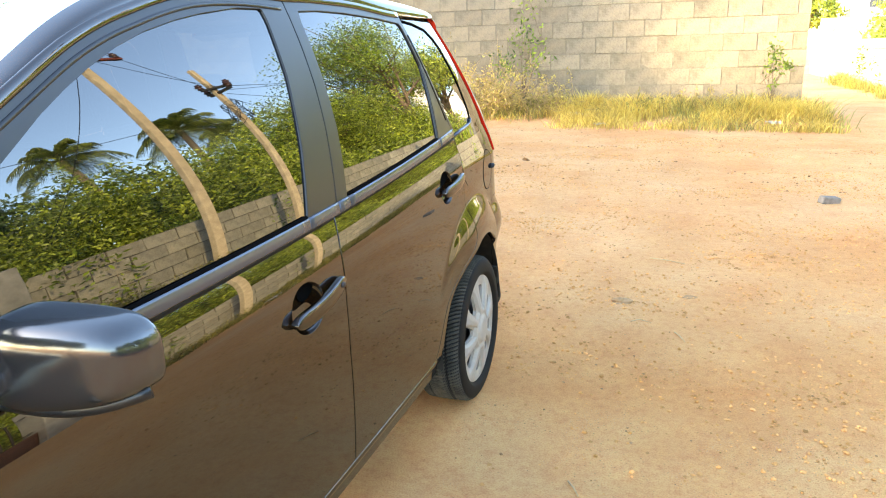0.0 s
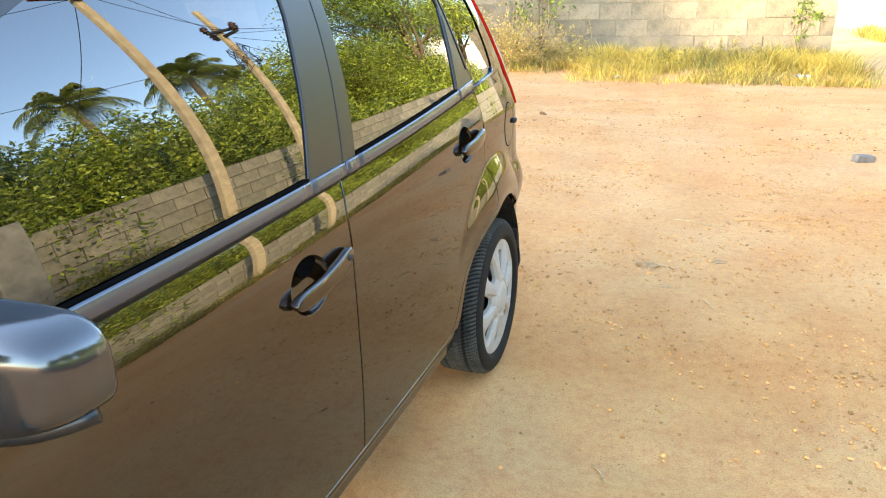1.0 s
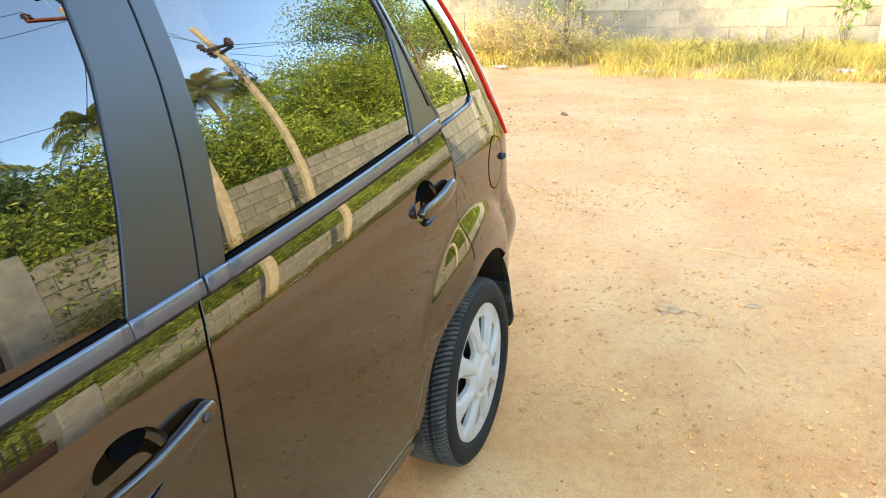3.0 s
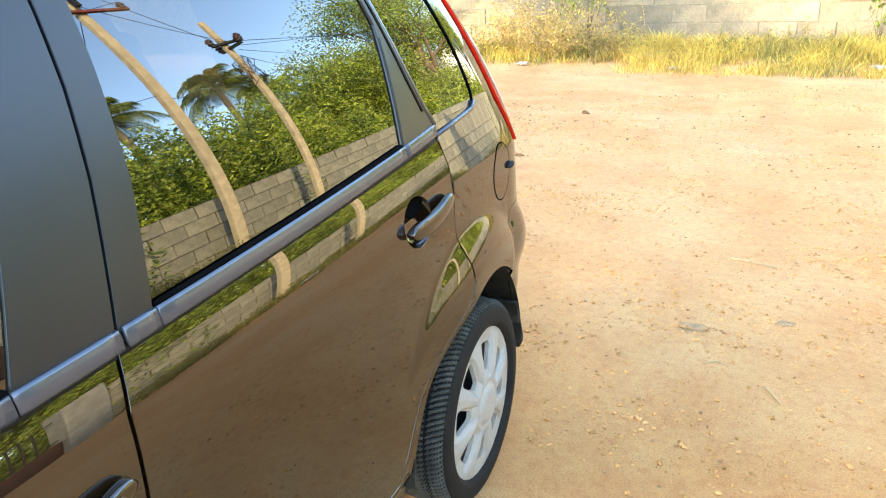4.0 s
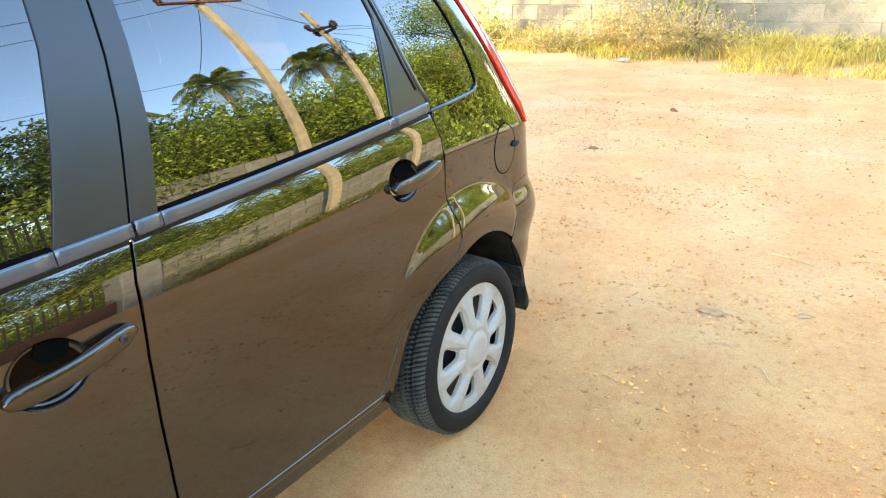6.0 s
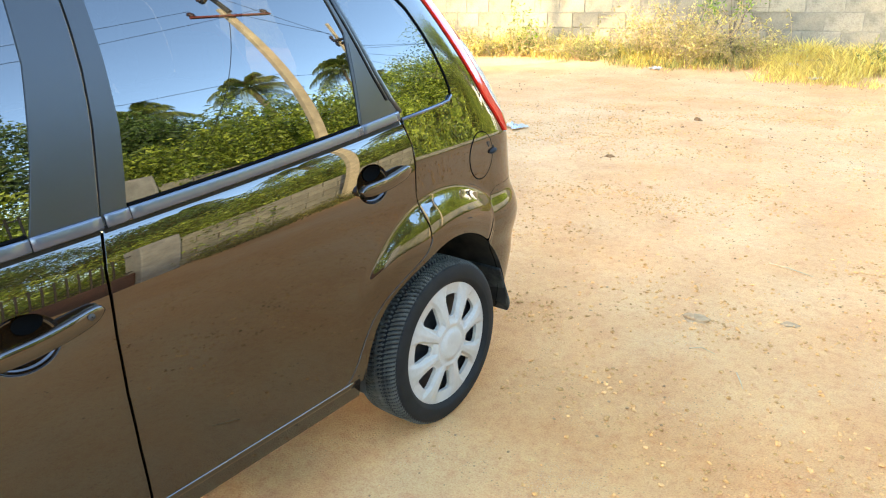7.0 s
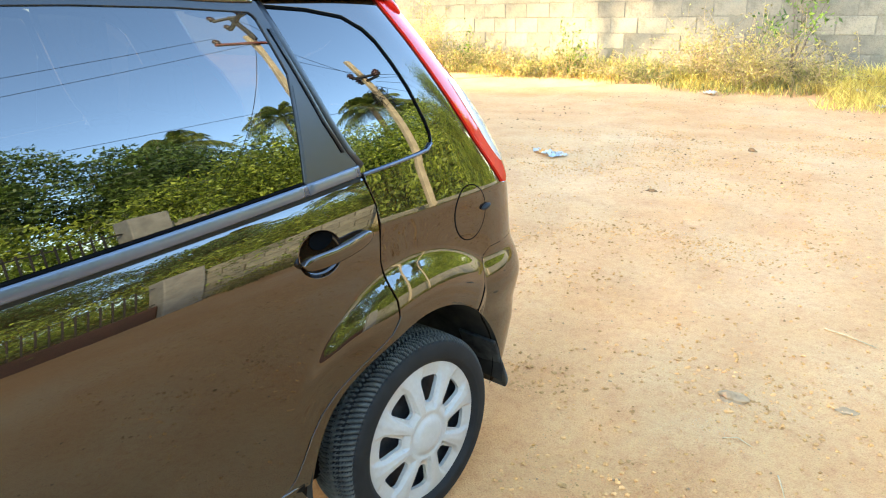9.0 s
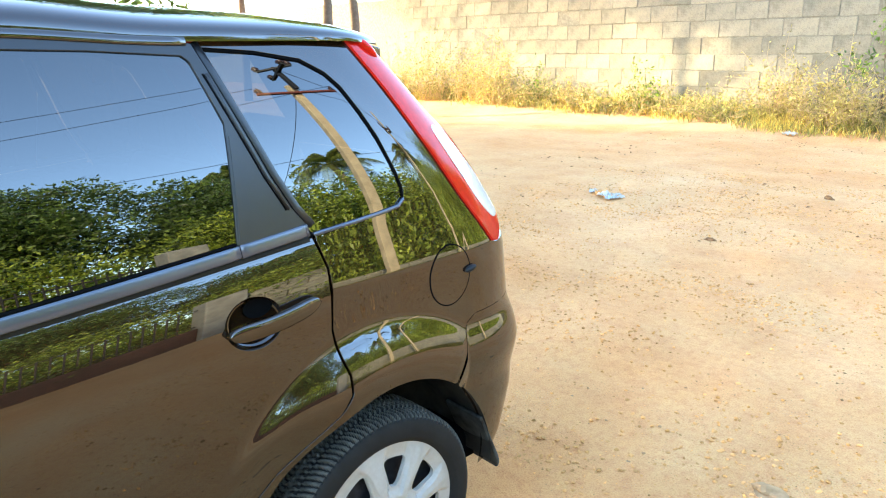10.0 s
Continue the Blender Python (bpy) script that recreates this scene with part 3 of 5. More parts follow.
def side(mirror):
    st = 0.022 if mirror else 0.009
    # front door
    door = on_car("front_door", panel("front_door", [F_DOOR, cup_rim(CUP_FRONT)], "low", min(st, 0.0068) if not mirror else st, mirror=mirror), PAINT, "glossy black front door")
    on_car("window_frame", panel("window_frame", F_FRAME, "high", min(st, 0.009), mirror=mirror), SATIN, "satin black window frame", door)
    on_car("window", panel("window", F_GLASS, "high", st * 1.6, -0.005, 0.004, mirror), GLASS, "dark tinted glass", door)
    on_car("belt_moulding", ribbon("belt_moulding", belt_line(-2.05, -1.202, 0.0222), "high", 0.0142, 0.0055, 0.001, 12, mirror), GLOSS_TRIM, "satin black moulding", door)
    on_car("belt_moulding", ribbon("belt_moulding", belt_line(-1.199, -1.066, 0.0222, 6), "high", 0.0142, 0.0055, 0.001, 12, mirror), GLOSS_TRIM, "satin black moulding", door)
    grip = on_car("handle", handle_mesh("handle", (-1.338, 0.808), (-1.108, 0.839), mirror), PAINT, "", door)
    if not mirror:
        on_car("lock", disc("lock", (side_low(-1.40, 0.85) + 0.0315, -1.140, 0.836), 0.0068, 0.002), STEEL, "round dark metal key lock", grip)
        # black patch on the bowl paints the shade of the hollow behind the grip
        on_car("grip_pocket", bowl_mesh("grip_pocket", CUP_FRONT, (-1.236, 0.846, 0.027, 0.020), 0.003), SEAL_AND_SHADE, "black patch for the shaded finger pocket", door)
    on_car("handle_cup", bowl_mesh("handle_cup", CUP_FRONT, mirror=mirror), PAINT, "glossy black cup behind the handle", door)
    on_car("moulding_seal", ribbon("moulding_seal", belt_line(-2.05, -1.066, 0.001), "low", 0.0078, 0.003, -0.001, 6, mirror), RUBBER, "black rubber seal", door)
    on_car("glass_seal", ribbon("glass_seal", belt_line(-1.93, -1.202, 0.0385), "high", 0.0034, 0.004, -0.001, 6, mirror), SEAL_AND_SHADE, "black rubber seal", door)
    # rear door
    door = on_car("rear_door", panel("rear_door", [R_DOOR, cup_rim(CUP_REAR)], "low", min(st, 0.0068) if not mirror else st, mirror=mirror), PAINT, "glossy black rear door")
    on_car("window_frame", panel("window_frame", R_FRAME, "high", min(st, 0.009), mirror=mirror), SATIN, "satin black window frame", door)
    on_car("window", panel("window", R_GLASS, "high", st * 1.6, -0.005, 0.004, mirror), GLASS, "dark tinted glass", door)
    on_car("corner_filler", panel("corner_filler", SAIL, "high", st, 0.002, 0.006, mirror), SATIN, "satin black corner filler panel", door)
    on_car("pillar_seam", ribbon("pillar_seam", shift(C_LINE[1:-1], -0.017), "high", 0.0022, 0.0012, 0.0, 6, mirror), SEAL_AND_SHADE, "", door)
    on_car("pillar_edge", ribbon("pillar_edge", shift(C_LINE[1:-1], -0.010), "high", 0.0035, 0.003, 0.0, 8, mirror), SATIN, "satin black strip", door)
    on_car("belt_moulding", ribbon("belt_moulding", belt_line(-1.058, -1.008, 0.0222, 3), "high", 0.0142, 0.0055, 0.001, 12, mirror), GLOSS_TRIM, "satin black moulding", door)
    on_car("belt_moulding", ribbon("belt_moulding", belt_line(-1.005, -0.317, 0.0222), "high", 0.0142, 0.0055, 0.001, 12, mirror), GLOSS_TRIM, "satin black moulding", door)
    on_car("belt_moulding", ribbon("belt_moulding", belt_line(-0.314, -0.155, 0.0222, 8), "high", 0.0142, 0.0055, 0.001, 12, mirror), GLOSS_TRIM, "satin black moulding", door)
    on_car("moulding_seal", ribbon("moulding_seal", belt_line(-1.058, -0.15, 0.001), "low", 0.0078, 0.003, -0.001, 6, mirror), RUBBER, "black rubber seal", door)
    on_car("glass_seal", ribbon("glass_seal", belt_line(-1.005, -0.322, 0.0385), "high", 0.0034, 0.004, -0.001, 6, mirror), SEAL_AND_SHADE, "black rubber seal", door)
    on_car("handle", handle_mesh("handle", (-0.372, 0.898), (-0.160, 0.922), mirror), PAINT, "", door)
    if not mirror:
        # same painted shade in the rear handle's bowl
        on_car("grip_pocket", bowl_mesh("grip_pocket", CUP_REAR, (-0.290, 0.930, 0.031, 0.022), 0.003), SEAL_AND_SHADE, "black patch for the shaded finger pocket", door)
    on_car("handle_cup", bowl_mesh("handle_cup", CUP_REAR, mirror=mirror), PAINT, "glossy black cup behind the handle", door)
    on_car("drip_rail", ribbon("drip_rail", top_line(-1.95, -0.33, 0.000, 60), "high", 0.010, 0.007, -0.002, 10, mirror), PAINT, "glossy black roof channel strip")
    on_car("frame_ridge", ribbon("frame_ridge", top_line(-1.92, -1.03, -0.026, 50), "high", 0.0045, 0.004, -0.0008, 8, mirror), SATIN, "satin black frame ridge")
    # rear quarter
    quarter = on_car("rear_quarter_panel", panel("rear_quarter_panel", QUARTER, "mid", st, mirror=mirror), PAINT, "glossy black rear quarter panel")
    on_car("quarter_window", panel("quarter_window", QGLASS, "mid", st * 1.6, -0.003, 0.004, mirror), GLASS, "dark tinted quarter glass", quarter)
    on_car("window_seal", ribbon("window_seal", QGLASS[:10], "mid", 0.0030, 0.0016, -0.001, 6, mirror), SEAL_AND_SHADE, "black rubber seal", quarter)
    on_car("window_moulding", ribbon("window_moulding", QGLASS[9:], "mid", 0.005, 0.005, 0.001, 8, mirror), GLOSS_TRIM, "satin black moulding", quarter)
    on_car("pillar_trim", ribbon("pillar_trim", shift(C_LINE, 0.011), "mid", 0.009, 0.0035, 0.0, 8, mirror), SATIN, "satin black pillar strip", quarter)
    if not mirror:
        ring = [(0.247 + 0.072 * math.cos(w), 0.880 + 0.080 * math.sin(w)) for w in np.linspace(0, 2 * math.pi, 49)]
        flap = on_car("fuel_flap", panel("fuel_flap", ring[:-1], "mid", 0.008, 0.0012, 0.002), PAINT, "round fuel flap", quarter)
        on_car("flap_joint", ribbon("flap_joint", ring, "mid", 0.0020, 0.0017, 0.0, 6), SEAL_AND_SHADE, "", flap)
        tab = bmesh.new()
        bmesh.ops.create_uvsphere(tab, u_segments=16, v_segments=10, radius=1)
        bmesh.ops.scale(tab, vec=(0.010, 0.020, 0.008), verts=tab.verts)
        bmesh.ops.rotate(tab, matrix=Matrix.Rotation(radians(14), 3, "X"), verts=tab.verts)
        p = skin(np.array([0.318]), np.array([0.884]), "mid")[0]
        bmesh.ops.translate(tab, vec=p + np.array([0.005, 0, 0]), verts=tab.verts)
        for f in tab.faces:
            f.smooth = True
        on_car("flap_tab", tab, RUBBER, "black plastic finger tab", flap)
    lamp = on_car("tail_light", panel("tail_light", LIGHT_IN + LIGHT_OUT, "mid", st, 0.007, 0.02, mirror), RED_LENS, "tall red tail light")
    on_car("clear_lens", panel("clear_lens", rounded([(0.272, 1.255), (0.33, 1.235), (0.42, 1.14), (0.50, 1.03), (0.502, 0.995), (0.455, 0.985), (0.395, 1.045), (0.325, 1.155)], 2), "mid", st, 0.010, 0.006, mirror), CLEAR_LENS, "clear white lens", lamp)
    cap = bmesh.new()
    bmesh.ops.create_uvsphere(cap, u_segments=20, v_segments=12, radius=1)
    bmesh.ops.scale(cap, vec=(0.016, 0.040, 0.014), verts=cap.verts)
    bmesh.ops.rotate(cap, matrix=Matrix.Rotation(radians(-38), 3, "X"), verts=cap.verts)
    bmesh.ops.translate(cap, vec=skin(np.array([0.135]), np.array([1.435]), "mid")[0] + np.array([-0.008, 0.012, 0.010]), verts=cap.verts)
    for v in cap.verts:
        v.co.x = v.co.x if not mirror else 2 * XC - v.co.x
    if mirror:
        bmesh.ops.reverse_faces(cap, faces=cap.faces)
    for f in cap.faces:
        f.smooth = True
    on_car("lamp_cap", cap, RED_LENS, "rounded pinkish red cap", lamp)
    on_car("rear_bumper", panel("rear_bumper", BUMPER, "mid", st * 1.3, 0, 0, mirror), PAINT, "glossy black bumper")
    on_car("sill", panel("sill", SILL, "low", st * 1.6, -0.014, mirror=mirror), PAINT, "glossy black sill")
    on_car("sill_moulding", ribbon("sill_moulding", [(-2.05 + 1.64 * i / 30, 0.328) for i in range(31)], "low", 0.011, 0.009, -0.006, 12, mirror), PAINT)
    on_car("front_wing", panel("front_wing", FENDER, "low", 0.02, mirror=mirror), PAINT, "glossy black front wing")
    on_car("front_bumper", panel("front_bumper", NOSE, "low", 0.03, mirror=mirror), PAINT, "glossy black bumper")
    on_car("headlight", panel("headlight", HEADLIGHT, "low", 0.03, 0.003, mirror=mirror), CLEAR_LENS, "clear headlight")
    # matte black sheet added behind the door gaps so their shade reads black
    on_car("inner_shell", panel("inner_shell", INNER, "low", 0.03, -0.035, 0, mirror), SEAL_AND_SHADE)
    # wheel housings
    for cy in (0.0, -2.489):
        verts, faces, rows = [], [], 30
        for i in range(rows + 1):
            w = math.radians(-1 + 182 * i / rows)
            for x, r in ((-0.02, R_ARCH + 0.006), (-0.10, R_ARCH + 0.01), (-0.30, R_ARCH + 0.01), (-0.31, 0.02)):
                verts.append((x if not mirror else 2 * XC - x, cy + r * math.cos(w), max(0.17, HUB_Z + r * math.sin(w))))
        for i in range(rows):
            for k in range(3):
                faces.append((i * 4 + k, i * 4 + k + 1, i * 4 + k + 5, i * 4 + k + 4))
        on_car("wheel_housing", from_arrays("wheel_housing", verts, faces, True), LINER, "dark dusty wheel housing")


def lofted(name, rows, n, phi, height):
    """Cross sections of roof, windscreen and bonnet from edge to edge."""
    verts, faces = [], []
    for y in rows:
        z = edge_top(y)
        corner = skin(np.array([y]), np.array([z]), "high")[0]
        half = corner[0] - XC
        for k in range(n + 1):
            w = phi[0] + (phi[1] - phi[0]) * k / n
            c, s = math.cos(w), math.sin(w)
            verts.append((XC + float(half) * math.copysign(abs(c) ** 0.62, c), y + (float(corner[1]) - y) * abs(c) ** 3, z + height(y) * abs(s) ** 0.75))
    for i in range(len(rows) - 1):
        for k in range(n):
            faces.append((i * (n + 1) + k, i * (n + 1) + k + 1, (i + 1) * (n + 1) + k + 1, (i + 1) * (n + 1) + k))
    return from_arrays(name, verts, faces, True)


def roof_rise(y):
    return float(np.interp(y, [-2.35, -1.9, -1.6, -1.35, -1.1, -0.6, -0.1, 0.24, 0.30], [0.02, 0.03, 0.06, 0.085, 0.10, 0.098, 0.075, 0.04, 0.02]))


side(False)
side(True)
on_car("roof", lofted("roof", np.linspace(-1.36, 0.27, 60), 60, (0, math.pi), roof_rise), PAINT, "glossy black roof")
on_car("windscreen", lofted("windscreen", np.linspace(-2.33, -1.36, 30), 40, (0.42, math.pi - 0.42), roof_rise), SCREEN, "clear windscreen")
for a, b in ((0, 0.42), (math.pi - 0.42, math.pi)):
    on_car("windscreen_pillar", lofted("windscreen_pillar", np.linspace(-2.33, -1.36, 30), 12, (a, b), roof_rise), PAINT)
# bonnet
verts, faces = [], []
for i in range(25):
    s = i / 24
    y = -2.30 - 0.90 * s
    for k in range(25):
        w = 2 * k / 24 - 1
        verts.append((XC + w * (0.74 - 0.10 * s * s), y - 0.06 * (1 - w * w), 0.955 - 0.05 * s - 0.13 * s ** 3 + 0.05 * (1 - w * w)))
for i in range(24):
    for k in range(24):
        faces.append((i * 25 + k, i * 25 + k + 1, (i + 1) * 25 + k + 1, (i + 1) * 25 + k))
on_car("bonnet", from_arrays("bonnet", verts, faces, True), PAINT, "glossy black bonnet")
# front and rear faces
for name, ends, z0, z1, mat, text, bow in (("tailgate", rear_end, 0.75, 1.08, PAINT, "glossy black tailgate", 0.05), ("rear_window", rear_end, 1.085, 1.47, GLASS, "dark tinted rear window", 0.05),
                                           ("rear_valance", rear_end, 0.27, 0.745, PAINT, "glossy black bumper middle", 0.05), ("grille", front_end, 0.25, 0.84, SATIN, "black grille panel", -0.05)):
    verts, faces = [], []
    for i in range(13):
        z = z0 + (z1 - z0) * i / 12
        for k in range(17):
            w = 2 * k / 16 - 1
            half = float((side_low(np.array(0.0), np.array(z)) if z < 1 else side_high(np.array(0.0), np.array(z))) - XC) - REACH + 0.012
            verts.append((XC + w * half, float(ends(z)) - 0.004 + bow * (1 - w * w), z))
    for i in range(12):
        for k in range(16):
            q = (i * 17 + k, i * 17 + k + 1, (i + 1) * 17 + k + 1, (i + 1) * 17 + k)
            faces.append(q if bow < 0 else q[::-1])
    on_car(name, from_arrays(name, verts, faces, True), mat, text)
spoiler = bmesh.new()
bmesh.ops.create_cube(spoiler, size=1)
bmesh.ops.subdivide_edges(spoiler, edges=spoiler.edges, cuts=6, use_grid_fill=True)
for v in spoiler.verts:
    w = v.co.x * 2
    v.co = Vector((XC + w * 0.52, 0.245 + v.co.y * 0.08 - 0.03 * w * w, 1.470 + v.co.z * 0.03 - 0.02 * w * w - 0.02 * (v.co.y + 0.5)))
for f in spoiler.faces:
    f.smooth = True
on_car("roof_spoiler", spoiler, PAINT, "glossy black roof spoiler")
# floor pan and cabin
on_car("floor_pan", box_bm((XC - 0.70, -3.0, 0.22), (XC + 0.70, 0.50, 0.34), 0.03), SEAL_AND_SHADE)


def seat(x, y, wide, rest_tilt, tall=True):
    s = on_car("seat", box_bm((x - wide / 2, y - 0.27, 0.42), (x + wide / 2, y + 0.25, 0.60), 0.06), FABRIC, "grey fabric seat")
    back = box_bm((x - wide / 2, -0.07, 0.0), (x + wide / 2, 0.07, 0.60), 0.06)
    bmesh.ops.rotate(back, matrix=Matrix.Rotation(radians(-rest_tilt), 3, "X"), verts=back.verts)
    bmesh.ops.translate(back, vec=(0, y + 0.28, 0.52), verts=back.verts)
    on_car("backrest", back, FABRIC, "", s)
    for dx in ((0,) if wide < 0.8 else (-0.36, 0.36)):
        on_car("headrest", box_bm((x + dx - 0.13, y + 0.39, 1.10), (x + dx + 0.13, y + 0.48, 1.28), 0.04), FABRIC, "", s)


seat(XC + 0.36, -1.30, 0.52, 16)
seat(XC - 0.36, -1.30, 0.52, 16)
seat(XC, -0.45, 1.26, 18)
on_car("dashboard", box_bm((XC - 0.66, -2.25, 0.62), (XC + 0.66, -1.86, 0.93), 0.07), SATIN, "dark dashboard")
# door mirrors
for sgn in (1, -1):
    bm = bmesh.new()
    bmesh.ops.create_cube(bm, size=1)
    bmesh.ops.subdivide_edges(bm, edges=bm.edges, cuts=9, use_grid_fill=True)
    for v in bm.verts:
        c = v.co * 2
        n = (abs(c.x) ** 4.4 + abs(c.y) ** 3.0 + abs(c.z) ** 4.0) ** (1 / 4.0)
        c = c / n
        depth = 0.070 if c.y < 0 else 0.028
        out = c.x * 0.5 + 0.5
        zt = 0.066 * (1 - 0.14 * out ** 3) if c.z > 0 else 0.062 * (1 - 0.42 * out ** 2)
        p = Vector((0.056 + 0.102 * c.x, -1.905 + depth * c.y * (1 - 0.25 * out ** 3) + 0.012 * c.x, 0.998 + zt * c.z))
        v.co = Vector((p.x if sgn > 0 else 2 * XC - p.x, p.y, p.z))
    if sgn < 0:
        bmesh.ops.reverse_faces(bm, faces=bm.faces)
    for f in bm.faces:
        f.smooth = True
    m = on_car("door_mirror", bm, plain("satin_mirror_shell", (0.018, 0.019, 0.021), 0.15, 0.0, 0.03, 12, ior=1.95, vary=0.01) if sgn > 0 else SATIN, "black door mirror with satin shell")
    edge = [(-0.05 + 0.207 * q, -1.942 + 0.055 * q ** 5, 0.936 + 0.030 * q ** 2.4) for q in np.linspace(0, 0.94, 24)]
    on_car("mirror_edge", tube_mesh("mirror_edge", [(x if sgn > 0 else 2 * XC - x, y, z) for x, y, z in edge], 0.010, 8), SATIN, "", m)
    arm = box_bm((-0.10, -1.96, 0.945), (0.02, -1.87, 0.995), 0.015)
    if sgn < 0:
        for v in arm.verts:
            v.co.x = 2 * XC - v.co.x
        bmesh.ops.reverse_faces(arm, faces=arm.faces)
    on_car("mirror_arm", arm, SATIN, "", m)


# ---------------------------------------------------------------- wheels
def tyre_mesh():
    """Tread of ribs cut by slots, shoulders, and a stepped sidewall; grooves take the darker slot."""
    half, seg, pitch = 0.0885, 600, 5
    prof = [(-1.0, 0.205), (-1.06, 0.222), (-1.08, 0.245), (-1.02, 0.268), (-0.90, 0.282), (-0.82, 0.2875)]
    prof += [(float(x), 0.2905 - 0.004 * float(x) ** 2) for x in np.linspace(-0.76, 0.76, 33)]
    prof += [(0.80, 0.2876), (0.84, 0.2860), (0.88, 0.2838), (0.92, 0.2808), (0.955, 0.277), (0.965, 0.2755), (1.005, 0.2705), (1.03, 0.266), (1.05, 0.261), (1.075, 0.248),
             (1.085, 0.238), (1.078, 0.2345), (1.085, 0.231), (1.06, 0.226), (1.02, 0.221), (0.98, 0.217), (0.90, 0.212)]
    n = len(prof)

    def cut(k, x, r):
        zig = 0.030 * (1 if k % pitch < 2 else -1)
        if abs(x) <= 0.80 and any(abs(x - g - zig) < 0.050 for g in (-0.46, -0.02, 0.44)):
            return 0.0085
        if 0.12 < abs(x) < 0.96 and r > 0.25 and (k + int(round(abs(x) * 13))) % pitch < 2:
            return 0.0065
        return 0.0

    verts, faces, dark = [], [], []
    for k in range(seg):
        w = 2 * math.pi * k / seg
        for x, r in prof:
            q = r - cut(k, x, r)
            verts.append((x * half, q * math.cos(w), q * math.sin(w)))
    for k in range(seg):
        k2 = (k + 1) % seg
        for i in range(n - 1):
            faces.append((k * n + i, k2 * n + i, k2 * n + i + 1, k * n + i + 1))
            dark.append(1 if sum(cut(*c) > 0 for c in ((k, *prof[i]), (k2, *prof[i]), (k2, *prof[i + 1]), (k, *prof[i + 1]))) >= 3 else
                        2 if prof[i][0] > 0.95 else 0)
    me = from_arrays("tyre", verts, faces, False)
    for m in (TREAD, TYRE, TYRE):
        me.materials.append(m)
    me.polygons.foreach_set("material_index", dark)
    me.polygons.foreach_set("use_smooth", [d == 2 for d in dark])
    return me


def window_edge(q):
    """Half width of a window, as a share of the pitch's half, at a share q of the radius."""
    s = (q - 0.635) / 0.185
    return max(0.10, (0.48 + 0.13 * s) * max(0.0, 1 - abs(s) ** 5) ** 0.3) if abs(s) < 1 else 0.48


def cover_mesh(spokes=8, radius=0.215):
    """A silver wheel cover: a domed hub, broad flat spokes, and sunken sectors with a window in each."""
    per, rings = 44, 64
    seg = spokes * per
    verts, faces = [], []
    rs = np.linspace(0.0, radius, rings + 1)[1:]
    for k in range(seg):
        spoke, p = divmod(k / per, 1.0)            # 0 in a window's middle line, 0.5 on a spoke's
        s = min(p, 1 - p) * 2
        for r in rs:
            q = r / radius
            edge = window_edge(q)
            d = s * 2 * edge if s < 0.5 else edge + (s - 0.5) * 2 * (1 - edge)
            w = 2 * math.pi * (spoke + (d / 2 if p < 0.5 else 1 - d / 2)) / spokes
            x = 0.013 - 0.019 * q ** 2.4
            if q < 0.25:
                x += 0.007 * (1 - (q / 0.25) ** 6)
            x -= 0.004 * math.exp(-((q - 0.29) / 0.035) ** 2)
            wide = 0.62 - 0.18 * float(smooth01(0.72, 0.98, np.array(q)))
            sunk = float(smooth01(wide + 0.10, wide - 0.07, np.array(d)) * smooth01(0.33, 0.44, np.array(q)) * smooth01(1.02, 0.80, np.array(q)))
            x -= 0.011 * sunk
            x += 0.0022 * float(smooth01(0.75, 1.0, np.array(d)) * smooth01(0.35, 0.5, np.array(q)) * smooth01(1.0, 0.9, np.array(q)))
            verts.append((x, r * math.cos(w), r * math.sin(w)))
    n = len(rs)
    for k in range(seg):
        k2 = (k + 1) % seg
        phase = abs((((k + 0.5) / per) % 1.0) - 0.5) * 2
        for j in range(n - 1):
            q = (rs[j] + rs[j + 1]) / 2 / radius
            if abs(q - 0.635) < 0.180 and phase > 0.5:
                continue
            faces.append((k * n + j, k2 * n + j, k2 * n + j + 1, k * n + j + 1))
    c = len(verts)
    verts.append((0.0205, 0, 0))
    for k in range(seg):
        faces.append((c, ((k + 1) % seg) * n, k * n))
    bm = bmesh.new()
    made = [bm.verts.new(v) for v in verts]
    for f in faces:
        bm.faces.new([made[i] for i in f])
    bmesh.ops.recalc_face_normals(bm, faces=bm.faces)
    rim = [e for e in bm.edges if e.is_boundary]
    got = bmesh.ops.extrude_edge_only(bm, edges=rim)["geom"]
    for v in got:
        if isinstance(v, bmesh.types.BMVert):
            v.co.x -= 0.012
    for e in rim:
        e.smooth = False
    for f in bm.faces:
        f.smooth = True
    loose = [v for v in bm.verts if not v.link_faces]
    bmesh.ops.delete(bm, geom=loose, context="VERTS")
    me = bpy.data.meshes.new("wheel_cover")
    bm.to_mesh(me)
    bm.free()
    return me


